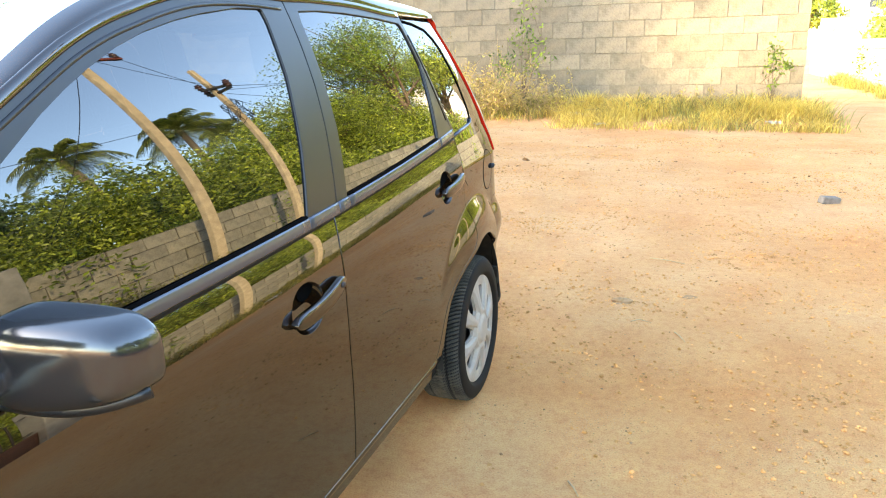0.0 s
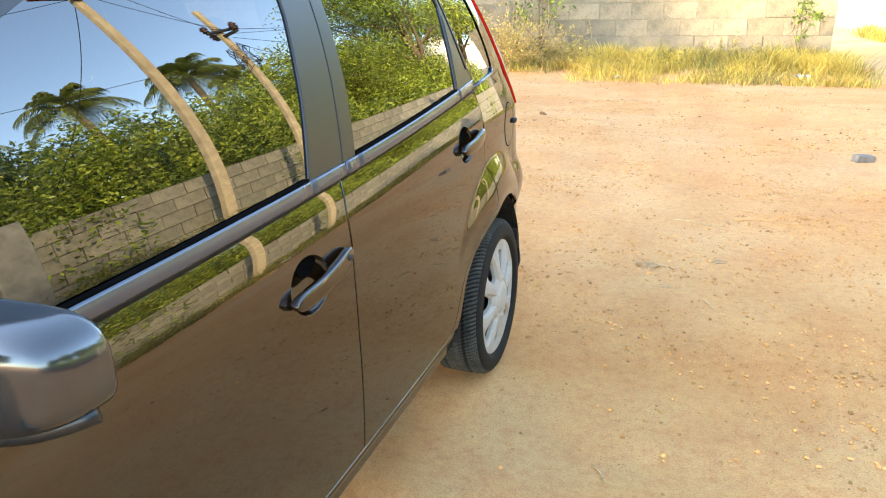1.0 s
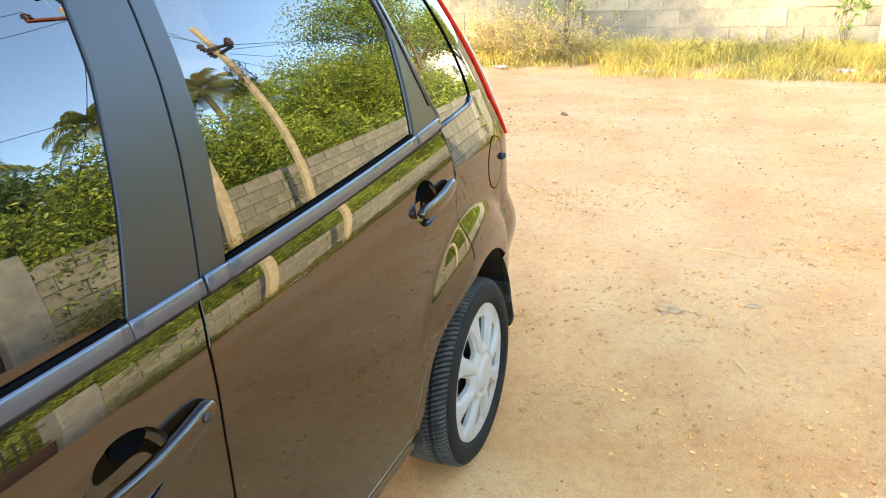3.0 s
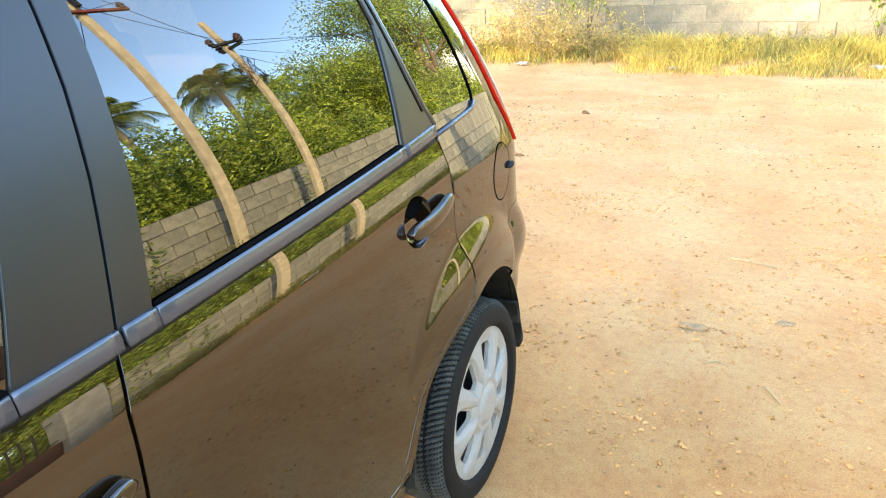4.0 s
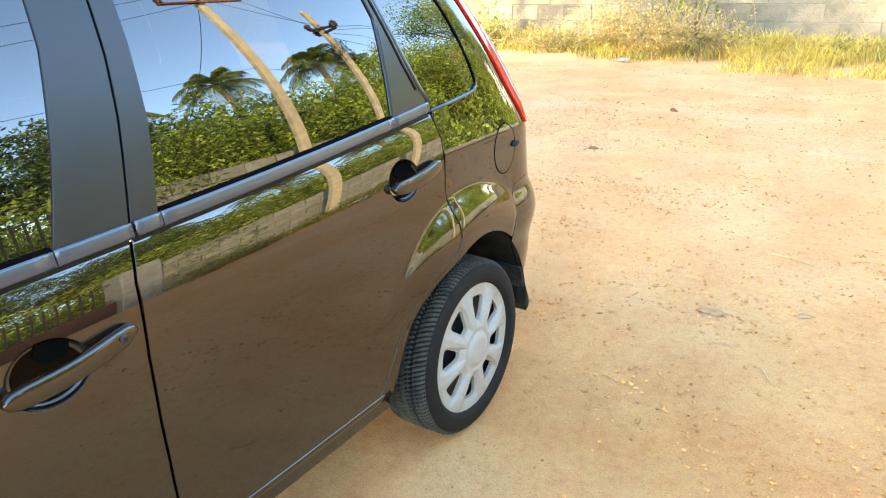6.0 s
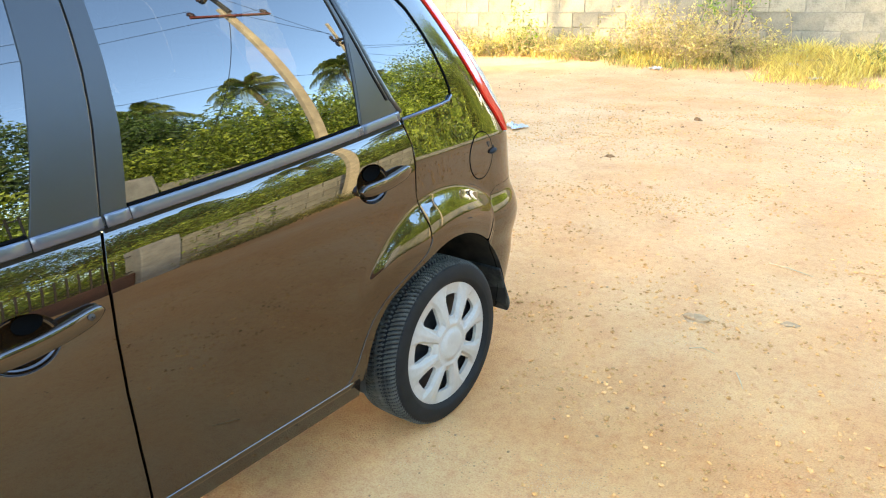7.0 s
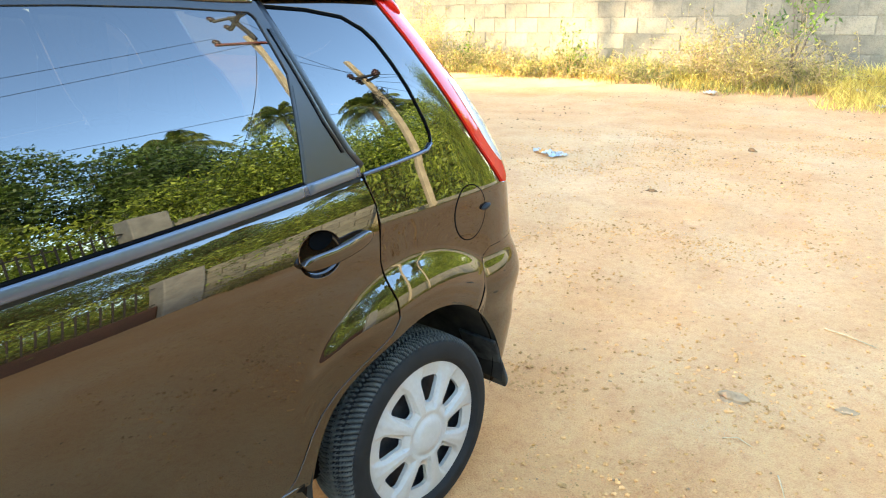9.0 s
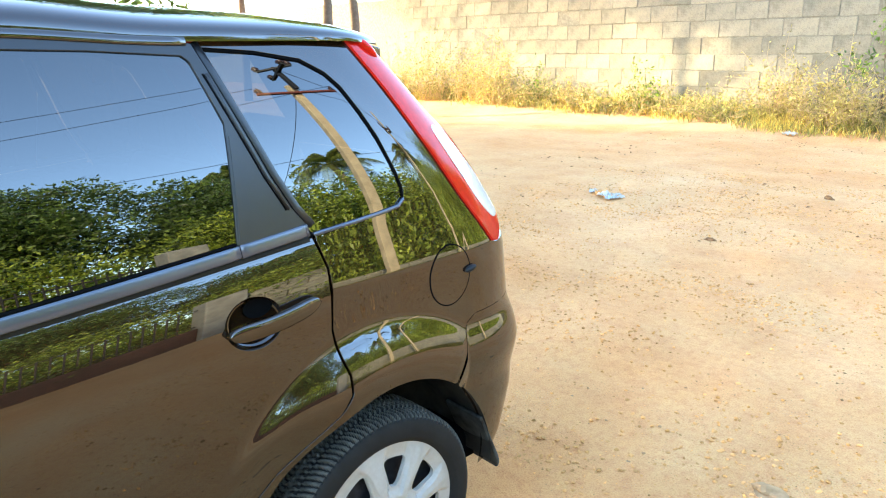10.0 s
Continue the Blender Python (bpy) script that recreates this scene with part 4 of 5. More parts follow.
tyre_me, cover_me = tyre_mesh(), cover_mesh()
disc_me = lathe("wheel_disc", [(-0.03, 0.20), (-0.02, 0.195), (-0.035, 0.17), (-0.03, 0.12), (-0.02, 0.08), (-0.02, 0.002)], 48)
for cy in (0.0, -2.489):
    for x, turn in ((-0.086, 0), (2 * XC + 0.086, 180)):
        w = on_car("wheel", tyre_me, TYRE, "black tyre with blocky tread and silver cover")
        w.location = (x - XC, cy + 1.25, HUB_Z)
        w.rotation_euler = (radians(35), 0, radians(turn))
        part("wheel_cover", cover_me, SILVER, w, "silver eight-spoke plastic wheel cover").location = (0.087, 0, 0)
        part("wheel_disc", disc_me, STEEL, w).location = (0.072, 0, 0)
    for x0, x1 in ((-0.17, -0.022), (2 * XC + 0.022, 2 * XC + 0.17)):
        flap = box_bm((x0, 0, 0), (x1, 0.012, 0.23), 0.005)
        bmesh.ops.subdivide_edges(flap, edges=[e for e in flap.edges if abs(e.verts[0].co.z - e.verts[1].co.z) > 0.1], cuts=12)
        for v in flap.verts:
            low = max(0.0, 1 - v.co.z / 0.07)
            v.co.x = (x0 + x1) / 2 + (v.co.x - (x0 + x1) / 2) * (1 - 0.30 * low * low)
        bmesh.ops.rotate(flap, matrix=Matrix.Rotation(radians(24), 3, "X"), verts=flap.verts)
        bmesh.ops.translate(flap, vec=(0, cy + 0.440, 0.222), verts=flap.verts)
        on_car("mud_flap", flap, FLAP, "dusty black rubber mud flap")


# ---------------------------------------------------------------- ground
def spread(lo, hi, a, b, step, grow=1.25):
    xs = list(np.arange(a, b + step / 2, step))
    d, x = step, xs[0]
    while x > lo:
        d *= grow
        x -= d
        xs.insert(0, x)
    d, x = step, xs[-1]
    while x < hi:
        d *= grow
        x += d
        xs.append(x)
    return np.array(xs)


rng = np.random.default_rng(7)
WAVES = [(rng.uniform(-1, 1, 2) * f, rng.uniform(0, 6.3), a) for f, a in ((1.2, 0.006), (1.9, 0.005), (3.5, 0.004), (5.0, 0.003), (9.0, 0.002), (14.0, 0.0018), (19.0, 0.0015), (26.0, 0.0012)) for _ in range(3)]


def ground_z(x, y):
    z = 0.0
    for k, ph, a in WAVES:
        z = z + a * np.sin(x * k[0] * 2 + y * k[1] * 2 + ph)
    calm = smooth01(0.15, 0.5, np.hypot(x + 0.09, y))
    bank = 0.16 * smooth01(9.6, 11.4, y) * smooth01(3.4, 2.0, x)
    return z * calm * 0.8 + bank


gx, gy = spread(-400, 400, -4.0, 4.0, 0.055), spread(-400, 400, -1.5, 11.0, 0.065)
GX, GY = np.meshgrid(gx, gy, indexing="ij")
GZ = ground_z(GX, GY) * np.where((np.abs(GX) < 40) & (np.abs(GY) < 40), 1, 0)
n2 = len(gy)
idx = np.arange(len(gx) * n2).reshape(len(gx), n2)
quads = np.stack([idx[:-1, :-1], idx[1:, :-1], idx[1:, 1:], idx[:-1, 1:]], -1).reshape(-1, 4)
ground = part("ground", from_arrays("ground", np.stack([GX, GY, GZ], -1).reshape(-1, 3).tolist(), quads.tolist(), True), EARTH)
tagged(ground, "dry reddish-tan packed earth with loose grit", "ground", kind="structure")


def rocks(name, count, area, size, material, label, seed):
    r = np.random.default_rng(seed)
    shape = np.array([(1, 0, 0), (-1, 0, 0), (0, 1, 0), (0, -1, 0), (0, 0, 1), (0, 0, -1), (0.6, 0.6, 0.5), (-0.6, 0.55, 0.5), (0.5, -0.6, 0.45), (-0.55, -0.6, 0.5)])
    tri = [(0, 6, 8), (0, 2, 6), (2, 7, 6), (2, 1, 7), (1, 9, 7), (1, 3, 9), (3, 8, 9), (3, 0, 8), (4, 6, 7), (4, 7, 9), (4, 9, 8), (4, 8, 6), (5, 2, 0), (5, 1, 2), (5, 3, 1), (5, 0, 3)]
    verts, faces = [], []
    clumps = [(r.uniform(area[0], area[1]), r.uniform(area[2], area[3])) for _ in range(90)]
    for _ in range(count):
        if r.random() < 0.74:
            c = clumps[r.integers(len(clumps))]
            x, y = c[0] + r.normal(0, 0.22), c[1] + r.normal(0, 0.13)
        else:
            x, y = r.uniform(area[0], area[1]), r.uniform(area[2], area[3])
        if x < 0.03 and y < 0.75:
            continue
        s = size[0] + (size[1] - size[0]) * r.random() ** 2.5
        w = r.uniform(0, 6.28)
        q = shape * r.uniform(0.7, 1.25, (10, 3)) * np.array([s, s * r.uniform(0.6, 1), s * r.uniform(0.45, 0.8)])
        q = np.stack([q[:, 0] * math.cos(w) - q[:, 1] * math.sin(w) + x, q[:, 0] * math.sin(w) + q[:, 1] * math.cos(w) + y, q[:, 2] + float(ground_z(x, y)) + s * 0.12], -1)
        n = len(verts)
        verts += q.tolist()
        faces += [tuple(i + n for i in t) for t in tri]
    return tagged(part(name, from_arrays(name, verts, faces), material), label, "gravel", kind="stuff")


rocks("grit", 30000, (-3.5, 3.2, -0.6, 9.0), (0.0020, 0.0125), STONE, "loose brown grit scattered over the earth", 3)
rocks("crumbs", 9000, (-3.2, 3.2, -0.5, 6.0), (0.0030, 0.0115), LUMP, "crumbled lumps of tan soil lying in clusters", 6)
rocks("dung_bits", 1000, (-5.0, 4.5, 4.0, 10.4), (0.004, 0.017), DUNG, "dark bits of dry dung strewn over the earth", 7)
rocks("clods", 2600, (-3.2, 3.4, -0.6, 9.5), (0.0016, 0.0085), CLOD, "scattered dark clods and bits of dry dung on the earth", 5)
rocks("pale_grit", 420, (-3.0, 3.0, -0.5, 8.0), (0.002, 0.010), PALE_STONE, "scattered pale pebbles on the earth", 4)


def stone(place, size, material, label, seed, name="stone"):
    bm = bmesh.new()
    bmesh.ops.create_icosphere(bm, subdivisions=3, radius=1)
    for v in bm.verts:
        k = 0.75 + 0.5 * noise.noise(v.co * 1.3 + Vector((seed, 0, 0))) + 0.12 * noise.noise(v.co * 4 + Vector((seed, 5, 0)))
        v.co = Vector((v.co.x * size[0] * k, v.co.y * size[1] * k, max(v.co.z, -0.3) * size[2] * k))
    me = bpy.data.meshes.new(name)
    bm.to_mesh(me)
    bm.free()
    ob = part(name, me, material)
    ob.location = place
    return tagged(ob, label, "stone")


stone((0.44, 1.235, 0.0), (0.075, 0.055, 0.03), PALE_STONE, "low grey stone half buried in the earth", 1.0)
stone((0.80, 1.42, 0.0), (0.045, 0.035, 0.008), PALE_STONE, "flat pale stone pressed into the earth", 4.0)
stone((-0.06, 1.965, 0.0), (0.035, 0.02, 0.012), PALE_STONE, "small pale stone lying on the earth", 2.0)
stone((0.03, 1.05, 0.004), (0.012, 0.010, 0.008), PALE_STONE, "tiny white pebble on the earth", 3.0)
stone((-1.25, 4.05, 0.0), (0.055, 0.035, 0.028), DUNG, "dark brown lump of dry dung on the earth", 5.0, "dung_lump")
stone((-1.20, 6.25, 0.0), (0.055, 0.04, 0.035), DUNG, "dark brown lump of dry dung on the earth", 6.0, "dung_lump")
brick_bm = box_bm((-0.075, -0.05, 0), (0.075, 0.05, 0.07), 0.014)
for v in brick_bm.verts:
    v.co += Vector((noise.noise(v.co * 30) * 0.012, noise.noise(v.co * 30 + Vector((3, 0, 0))) * 0.012, 0))
broken = tagged(part("broken_block", brick_bm, GREY_STONE), "broken grey block lying on the earth", "block")
broken.matrix_world = pose(1.93, 4.25, -0.012, 0, 4, 20)


def twig(points, radius, label):
    v, f = tube([(x, y, float(ground_z(x, y)) + radius + h) for x, y, h in points], [radius, radius * 0.9, radius * 0.5][:len(points)], 6)
    return tagged(part("twig", from_arrays("twig", v, f, True), TWIG), label, "twig", "twigs on the ground")


twig([(0.55, 2.10, 0.004), (0.65, 2.085, 0.006), (0.77, 2.06, 0)], 0.0038, "thin dark twig lying on the earth")
twig([(0.735, 0.85, 0.002), (0.76, 0.80, 0.004), (0.785, 0.755, 0)], 0.003, "short pale twig lying on the earth")
twig([(0.44, -0.50, 0.002), (0.465, -0.54, 0.005), (0.485, -0.585, 0)], 0.0035, "short pale twig lying on the earth")
twig([(0.52, 0.95, 0.0), (0.56, 0.98, 0.004), (0.62, 0.96, 0)], 0.0025, "bent dry stalk lying on the earth")


def scrap(place, size, material, label, seed, name="litter"):
    n = 9
    verts, faces = [], []
    r = np.random.default_rng(seed)
    for i in range(n):
        for k in range(n):
            u, v = i / (n - 1) - 0.5, k / (n - 1) - 0.5
            h = 0.5 + 0.5 * noise.noise(Vector((u * 4 + seed, v * 4, 0))) + 0.25 * noise.noise(Vector((u * 9 + seed, v * 9, 3)))
            verts.append((u * size * (1 + 0.3 * noise.noise(Vector((v * 5, seed, 0)))), v * size * 0.7, max(0.002, h * size * 0.45)))
    for i in range(n - 1):
        for k in range(n - 1):
            faces.append((i * n + k, (i + 1) * n + k, (i + 1) * n + k + 1, i * n + k + 1))
    ob = part(name, from_arrays(name, verts, faces), material)
    ob.matrix_world = pose(place[0], place[1], float(ground_z(place[0], place[1])), 0, 0, float(r.uniform(0, 360)))
    ob.modifiers.new("thick", "SOLIDIFY").thickness = 0.003
    return tagged(ob, label, "litter", "litter on the ground")


for i, (dx, dy, s, mat) in enumerate(((0, 0, 0.16, PAPER), (0.2, -0.05, 0.13, BLUE_LITTER), (-0.18, 0.06, 0.14, STONE), (0.08, 0.14, 0.10, PAPER), (-0.34, 0.08, 0.12, PAPER), (0.3, 0.02, 0.10, PAPER))):
    scrap((-2.75 + dx * 0.55, 4.80 + dy), s * 0.9, mat, "crumpled pale plastic and paper scrap on the earth", 20 + i)
scrap((5.02, 4.78), 0.34, PAPER, "crumpled white plastic sheet at the foot of the wall", 36)
scrap((4.95, 5.15), 0.22, PAPER, "crumpled white plastic sheet at the foot of the wall", 37)
scrap((-1.28, 10.9), 0.24, PAPER, "crumpled white paper caught in the dry grass", 31)
scrap((-0.75, 10.2), 0.20, PAPER, "crumpled white paper lying by the dry grass", 32)
scrap((-3.3, 10.4), 0.20, PAPER, "crumpled white paper lying by the dry grass", 33)
scrap((2.05, 10.3), 0.24, PAPER, "crumpled white plastic bag in the weeds", 34)
scrap((-7.2, 11.0), 0.2, PAPER, "small white scrap lying by the weeds", 35)


# ---------------------------------------------------------------- block walls
def block_meshes(name, long, tall, deep, material, count=6):
    out = []
    for i in range(count):
        r = np.random.default_rng(100 + i)
        bm = box_bm((-long / 2, -deep / 2, -tall / 2), (long / 2, deep / 2, tall / 2), 0.010)
        for v in bm.verts:
            v.co += Vector(r.uniform(-0.004, 0.004, 3))
        me = bpy.data.meshes.new(name)
        bm.to_mesh(me)
        bm.free()
        me.materials.append(material)
        out.append(me)
    return out


def block_wall(wall, a, b, base, courses, long, tall, deep, meshes, seed):
    """Blocks laid in running bond from a to b (x, y), as pieces of a wall."""
    r = np.random.default_rng(seed)
    a, b = np.array(a, float), np.array(b, float)
    length = np.linalg.norm(b - a)
    way = (b - a) / length
    turn = math.atan2(way[1], way[0])
    for c in range(courses):
        s = -long * (0.5 if c % 2 else 0.0) + r.uniform(-0.03, 0.03)
        while s < length - 0.02:
            s0, s1 = max(s, 0.0), min(s + long, length)
            if s1 - s0 > 0.06:
                m = (s0 + s1) / 2
                ob = new("block", meshes[r.integers(len(meshes))])
                ob.parent = wall
                p = a + way * m
                ob.location = (p[0] + r.uniform(-0.006, 0.006), p[1] + r.uniform(-0.006, 0.006), base + (c + 0.5) * tall + r.uniform(-0.003, 0.003))
                ob.rotation_euler = (0, r.uniform(-0.006, 0.006), turn)
                ob.scale = ((s1 - s0 - 0.014) / (long - 0.014), 1, 1)
            s += long


wall_back = part("wall_back", box_bm((-30, 11.93, -0.2), (2.62, 12.07, 2.70)), MORTAR)
tagged(wall_back, "weathered pale concrete block wall with cement joints", "wall", kind="structure")
wall_right = part("wall_right", box_bm((5.75, 2.06, -0.1), (5.87, 34.0, 1.44)), MORTAR_DARK)
tagged(wall_right, "low grey concrete block wall beside the lane", "wall", kind="structure")
wall_far = part("wall_far", box_bm((9.0, 55.0, -0.2), (40.0, 55.3, 3.0), 0.02), FAR_PLASTER)
tagged(wall_far, "distant grey boundary wall", "wall", kind="structure")
gate_pillar = tagged(part("gate_pillar", box_bm((5.57, 1.58, -0.05), (6.0, 2.055, 1.71), 0.02), PLASTER), "square grey plastered gate pillar", "pillar")
railing = empty("railing", "black iron railing on a maroon plinth beside a pillar", "railing", (5.8, -2, 0))
part("plinth", box_bm((-0.1, -10.0, -0.05), (0.1, 3.575, 0.50), 0.02), MAROON, railing, "maroon plinth wall")
for z in (0.60, 1.42):
    part("rail", box_bm((-0.015, -10.0, z - 0.015), (0.015, 3.575, z + 0.015), 0.004), IRON, railing)
bar_me = bpy.data.meshes.new("bar")
bar_bm = box_bm((-0.011, -0.011, 0.50), (0.011, 0.011, 1.50), 0.002)
bar_bm.to_mesh(bar_me)
bar_bm.free()
bar_me.materials.append(IRON)
for i in range(112):
    bar = new("bar", bar_me)
    bar.parent, bar.location = railing, (0, -9.95 + i * 0.12, 0)


# ---------------------------------------------------------------- plants
def leaves(count, blobs, size, rnd, droop=0.2, hollow=0.55):
    """Diamond leaves in the outer parts of blobs (centre, radii)."""
    w = np.array([b[1][0] * b[1][1] * b[1][2] for b in blobs]) ** 0.67
    pick = rnd.choice(len(blobs), count, p=w / w.sum())
    c, r = np.array([b[0] for b in blobs])[pick], np.array([b[1] for b in blobs])[pick]
    d = rnd.normal(0, 1, (count, 3))
    d /= np.linalg.norm(d, axis=1, keepdims=True)
    k = hollow + (1.08 - hollow) * rnd.random((count, 1)) ** 0.7
    lump = 1 + 0.22 * np.sin(d[:, :1] * 5 + c[:, :1] * 3) * np.cos(d[:, 1:2] * 6 + c[:, 1:2])
    p = c + d * r * k * lump
    a = rnd.normal(0, 1, (count, 3)) + d * 0.8
    a[:, 2] -= droop
    a /= np.linalg.norm(a, axis=1, keepdims=True)
    b = np.cross(a, rnd.normal(0, 1, (count, 3)))
    b /= np.linalg.norm(b, axis=1, keepdims=True) + 1e-9
    s = size * rnd.uniform(0.6, 1.3, (count, 1))
    quad = np.stack([p - a * s * 0.5, p + b * s * 0.22, p + a * s * 0.6, p - b * s * 0.22], 1)
    return quad.reshape(-1, 3), np.arange(count * 4).reshape(-1, 4)


def leaf_mesh(name, *args, **kw):
    v, f = leaves(*args, **kw)
    return from_arrays(name, v.tolist(), f.tolist())


def limbs(trunk_h, radius, blobs, rnd, lean=(0, 0), base=(0, 0, 0)):
    pieces = []
    top = Vector((base[0] + lean[0], base[1] + lean[1], base[2] + trunk_h))
    pts = [Vector(base).lerp(top, s) + Vector((rnd.normal(0, 0.03), rnd.normal(0, 0.03), 0)) * (s > 0) for s in np.linspace(0, 1, 6)]
    pts[0].z -= 0.1
    pieces.append(tube(pts, [radius * (1.25 - 0.55 * s) for s in np.linspace(0, 1, 6)], 10))
    for c, r in blobs:
        a, b = pts[int(rnd.integers(3, 6))], Vector(c)
        mid = a.lerp(b, 0.5) + Vector((rnd.normal(0, 0.15), rnd.normal(0, 0.15), rnd.uniform(0, 0.25)))
        pieces.append(tube([a, a.lerp(mid, 0.5) + Vector((0, 0, 0.05)), mid, b], [radius * 0.5, radius * 0.36, radius * 0.25, radius * 0.08], 6))
        for _ in range(3):
            e = b + Vector(rnd.normal(0, 0.5, 3)) * max(r) * 0.9
            pieces.append(tube([mid, mid.lerp(e, 0.6), e], [radius * 0.18, radius * 0.1, radius * 0.03], 5))
    return pieces


def tree(place, height, width, leaf, count, size, label, seed, trunk=None, lumps=9, bark=None, name="tree", group="", droop=0.2, hollow=0.5, girth=0.024):
    rnd = np.random.default_rng(seed)
    t = empty(name, label, "tree" if name == "tree" else "shrub", place, group)
    trunk = height * 0.32 if trunk is None else trunk
    blobs = []
    for i in range(lumps):
        w = 2 * math.pi * i / lumps + rnd.normal(0, 0.4)
        q = rnd.uniform(0.25, 1.0)
        z = trunk + (height - trunk) * rnd.uniform(0.25, 0.86) * (1.05 - 0.25 * q)
        rr = width * rnd.uniform(0.18, 0.30)
        blobs.append(((math.cos(w) * width * 0.34 * q, math.sin(w) * width * 0.34 * q, z), (rr, rr, rr * rnd.uniform(0.6, 0.85))))
    blobs.append(((0, 0, trunk + (height - trunk) * 0.6), (width * 0.28, width * 0.28, (height - trunk) * 0.36)))
    part("trunk", joined("trunk", limbs(trunk * 1.25, max(0.010, height * girth), blobs, rnd)), bark or BARK, t, "brown bark trunk with limbs")
    part("crown", leaf_mesh("crown", count, blobs, size, rnd, droop, hollow), leaf, t)
    return t


def hedge(name, a, b, height, deep, leaf, count, size, label, seed):
    rnd = np.random.default_rng(seed)
    a, b = np.array(a, float), np.array(b, float)
    n = int(np.linalg.norm(b - a) / 1.1) + 2
    blobs = []
    for i in range(n):
        p = a + (b - a) * i / (n - 1)
        for _ in range(2):
            h = height * rnd.uniform(0.55, 1.0)
            blobs.append(((p[0] + rnd.normal(0, deep * 0.3), p[1] + rnd.normal(0, 0.4), h * 0.5), (deep * rnd.uniform(0.4, 0.6), rnd.uniform(0.7, 1.1), h * 0.5)))
    t = part(name, leaf_mesh(name, count, blobs, size, rnd, 0.1, 0.6), leaf)
    return tagged(t, label, "bushes", kind="stuff")


def palm(place, height, lean, seed, label, fronds=21, reach=2.0):
    rnd = np.random.default_rng(seed)
    t = empty("coconut_palm", label, "palm", place, "palms behind the wall")
    pts = [Vector((lean[0] * s * s, lean[1] * s * s, height * s)) for s in np.linspace(0, 1, 14)]
    part("trunk", tube_mesh("trunk", pts, [0.19 - 0.07 * s + 0.012 * (i % 2) for i, s in enumerate(np.linspace(0, 1, 14))], 10), PALM_BARK, t, "ringed grey trunk")
    for k in range(fronds):
        w = 2.4 * k + rnd.normal(0, 0.2)
        rise = 1.35 - 1.75 * (k / fronds) ** 1.1 + rnd.normal(0, 0.10)
        length = reach * rnd.uniform(0.85, 1.1)
        sag = rnd.uniform(0.45, 0.70) * (1.25 - 0.35 * rise)
        spine = []
        for s in np.linspace(0, 1, 14):
            out = length * s * math.cos(rise) * (1 - 0.18 * s * s) + 0.10 * length * s * s
            up = length * (s * math.sin(rise) - sag * s ** 2.3)
            spine.append(pts[-1] + Vector((math.cos(w) * out, math.sin(w) * out, up)))
        pieces = [tube(spine, [0.026 * (1.1 - s) for s in np.linspace(0, 1, 14)], 5)]
        verts, faces = [], []
        for i in range(52):
            s = 0.16 + 0.84 * i / 51
            f = s * 13
            j = min(int(f), 12)
            p = spine[j].lerp(spine[j + 1], f - j)
            way = (spine[j + 1] - spine[j]).normalized()
            across = way.cross(Vector((0, 0, 1))).normalized()
            ll = 0.31 * reach * math.sin(math.pi * min(1, 0.20 + 0.76 * s)) ** 0.7 * rnd.uniform(0.8, 1.1)
            for sg in (-1, 1):
                mid = p + (across * sg * 0.80 + way * 0.55 + Vector((0, 0, 0.05))) * ll * 0.5
                tip = p + (across * sg * 0.72 + way * 0.70 + Vector((0, 0, -0.60 - 0.5 * rnd.random()))) * ll
                n = len(verts)
                verts += [p - way * 0.014, p + way * 0.014, mid + way * 0.016, mid - way * 0.016, tip]
                faces += [(n, n + 1, n + 2, n + 3), (n + 3, n + 2, n + 4)]
        pieces.append((verts, faces))
        part("frond", joined("frond", pieces, False), LEAF_PALM, t)
    return t


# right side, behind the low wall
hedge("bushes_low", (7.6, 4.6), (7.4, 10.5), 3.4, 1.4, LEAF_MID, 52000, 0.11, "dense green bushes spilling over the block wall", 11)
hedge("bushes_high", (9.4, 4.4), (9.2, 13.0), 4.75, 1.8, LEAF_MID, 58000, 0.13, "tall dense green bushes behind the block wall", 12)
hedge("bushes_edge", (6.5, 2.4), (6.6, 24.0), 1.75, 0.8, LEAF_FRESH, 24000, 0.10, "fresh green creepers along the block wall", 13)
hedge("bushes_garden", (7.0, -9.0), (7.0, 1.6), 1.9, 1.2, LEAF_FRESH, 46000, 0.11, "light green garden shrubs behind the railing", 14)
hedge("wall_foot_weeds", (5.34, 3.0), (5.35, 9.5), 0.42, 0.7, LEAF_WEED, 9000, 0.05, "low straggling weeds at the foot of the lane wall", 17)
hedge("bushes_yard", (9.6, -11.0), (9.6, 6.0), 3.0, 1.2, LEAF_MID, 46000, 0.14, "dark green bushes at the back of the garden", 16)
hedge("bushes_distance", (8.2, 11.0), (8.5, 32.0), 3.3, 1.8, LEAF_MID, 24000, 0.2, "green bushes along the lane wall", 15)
mango = tree((12.5, 1.0, 0), 6.6, 6.4, LEAF_DARK, 44000, 0.145, "dark green mango tree with a dense crown", 21, group="garden trees")
tree((12.0, 5.2, 0), 5.6, 5.0, LEAF_DARK, 32000, 0.14, "dark green mango tree with a dense crown", 22, group="garden trees")
tree((13.0, -4.0, 0), 6.8, 6.2, LEAF_DARK, 36000, 0.15, "dark green mango tree with a dense crown", 23, group="garden trees")
tree((13.0, -9.5, 0), 6.2, 6.0, LEAF_DARK, 16000, 0.21, "dark green mango tree with a dense crown", 24, group="garden trees")
tree((10.2, 15.8, 0), 7.0, 7.2, LEAF_MID, 62000, 0.115, "broad round green tree over the lane wall", 25, trunk=1.0, lumps=12, group="garden trees")
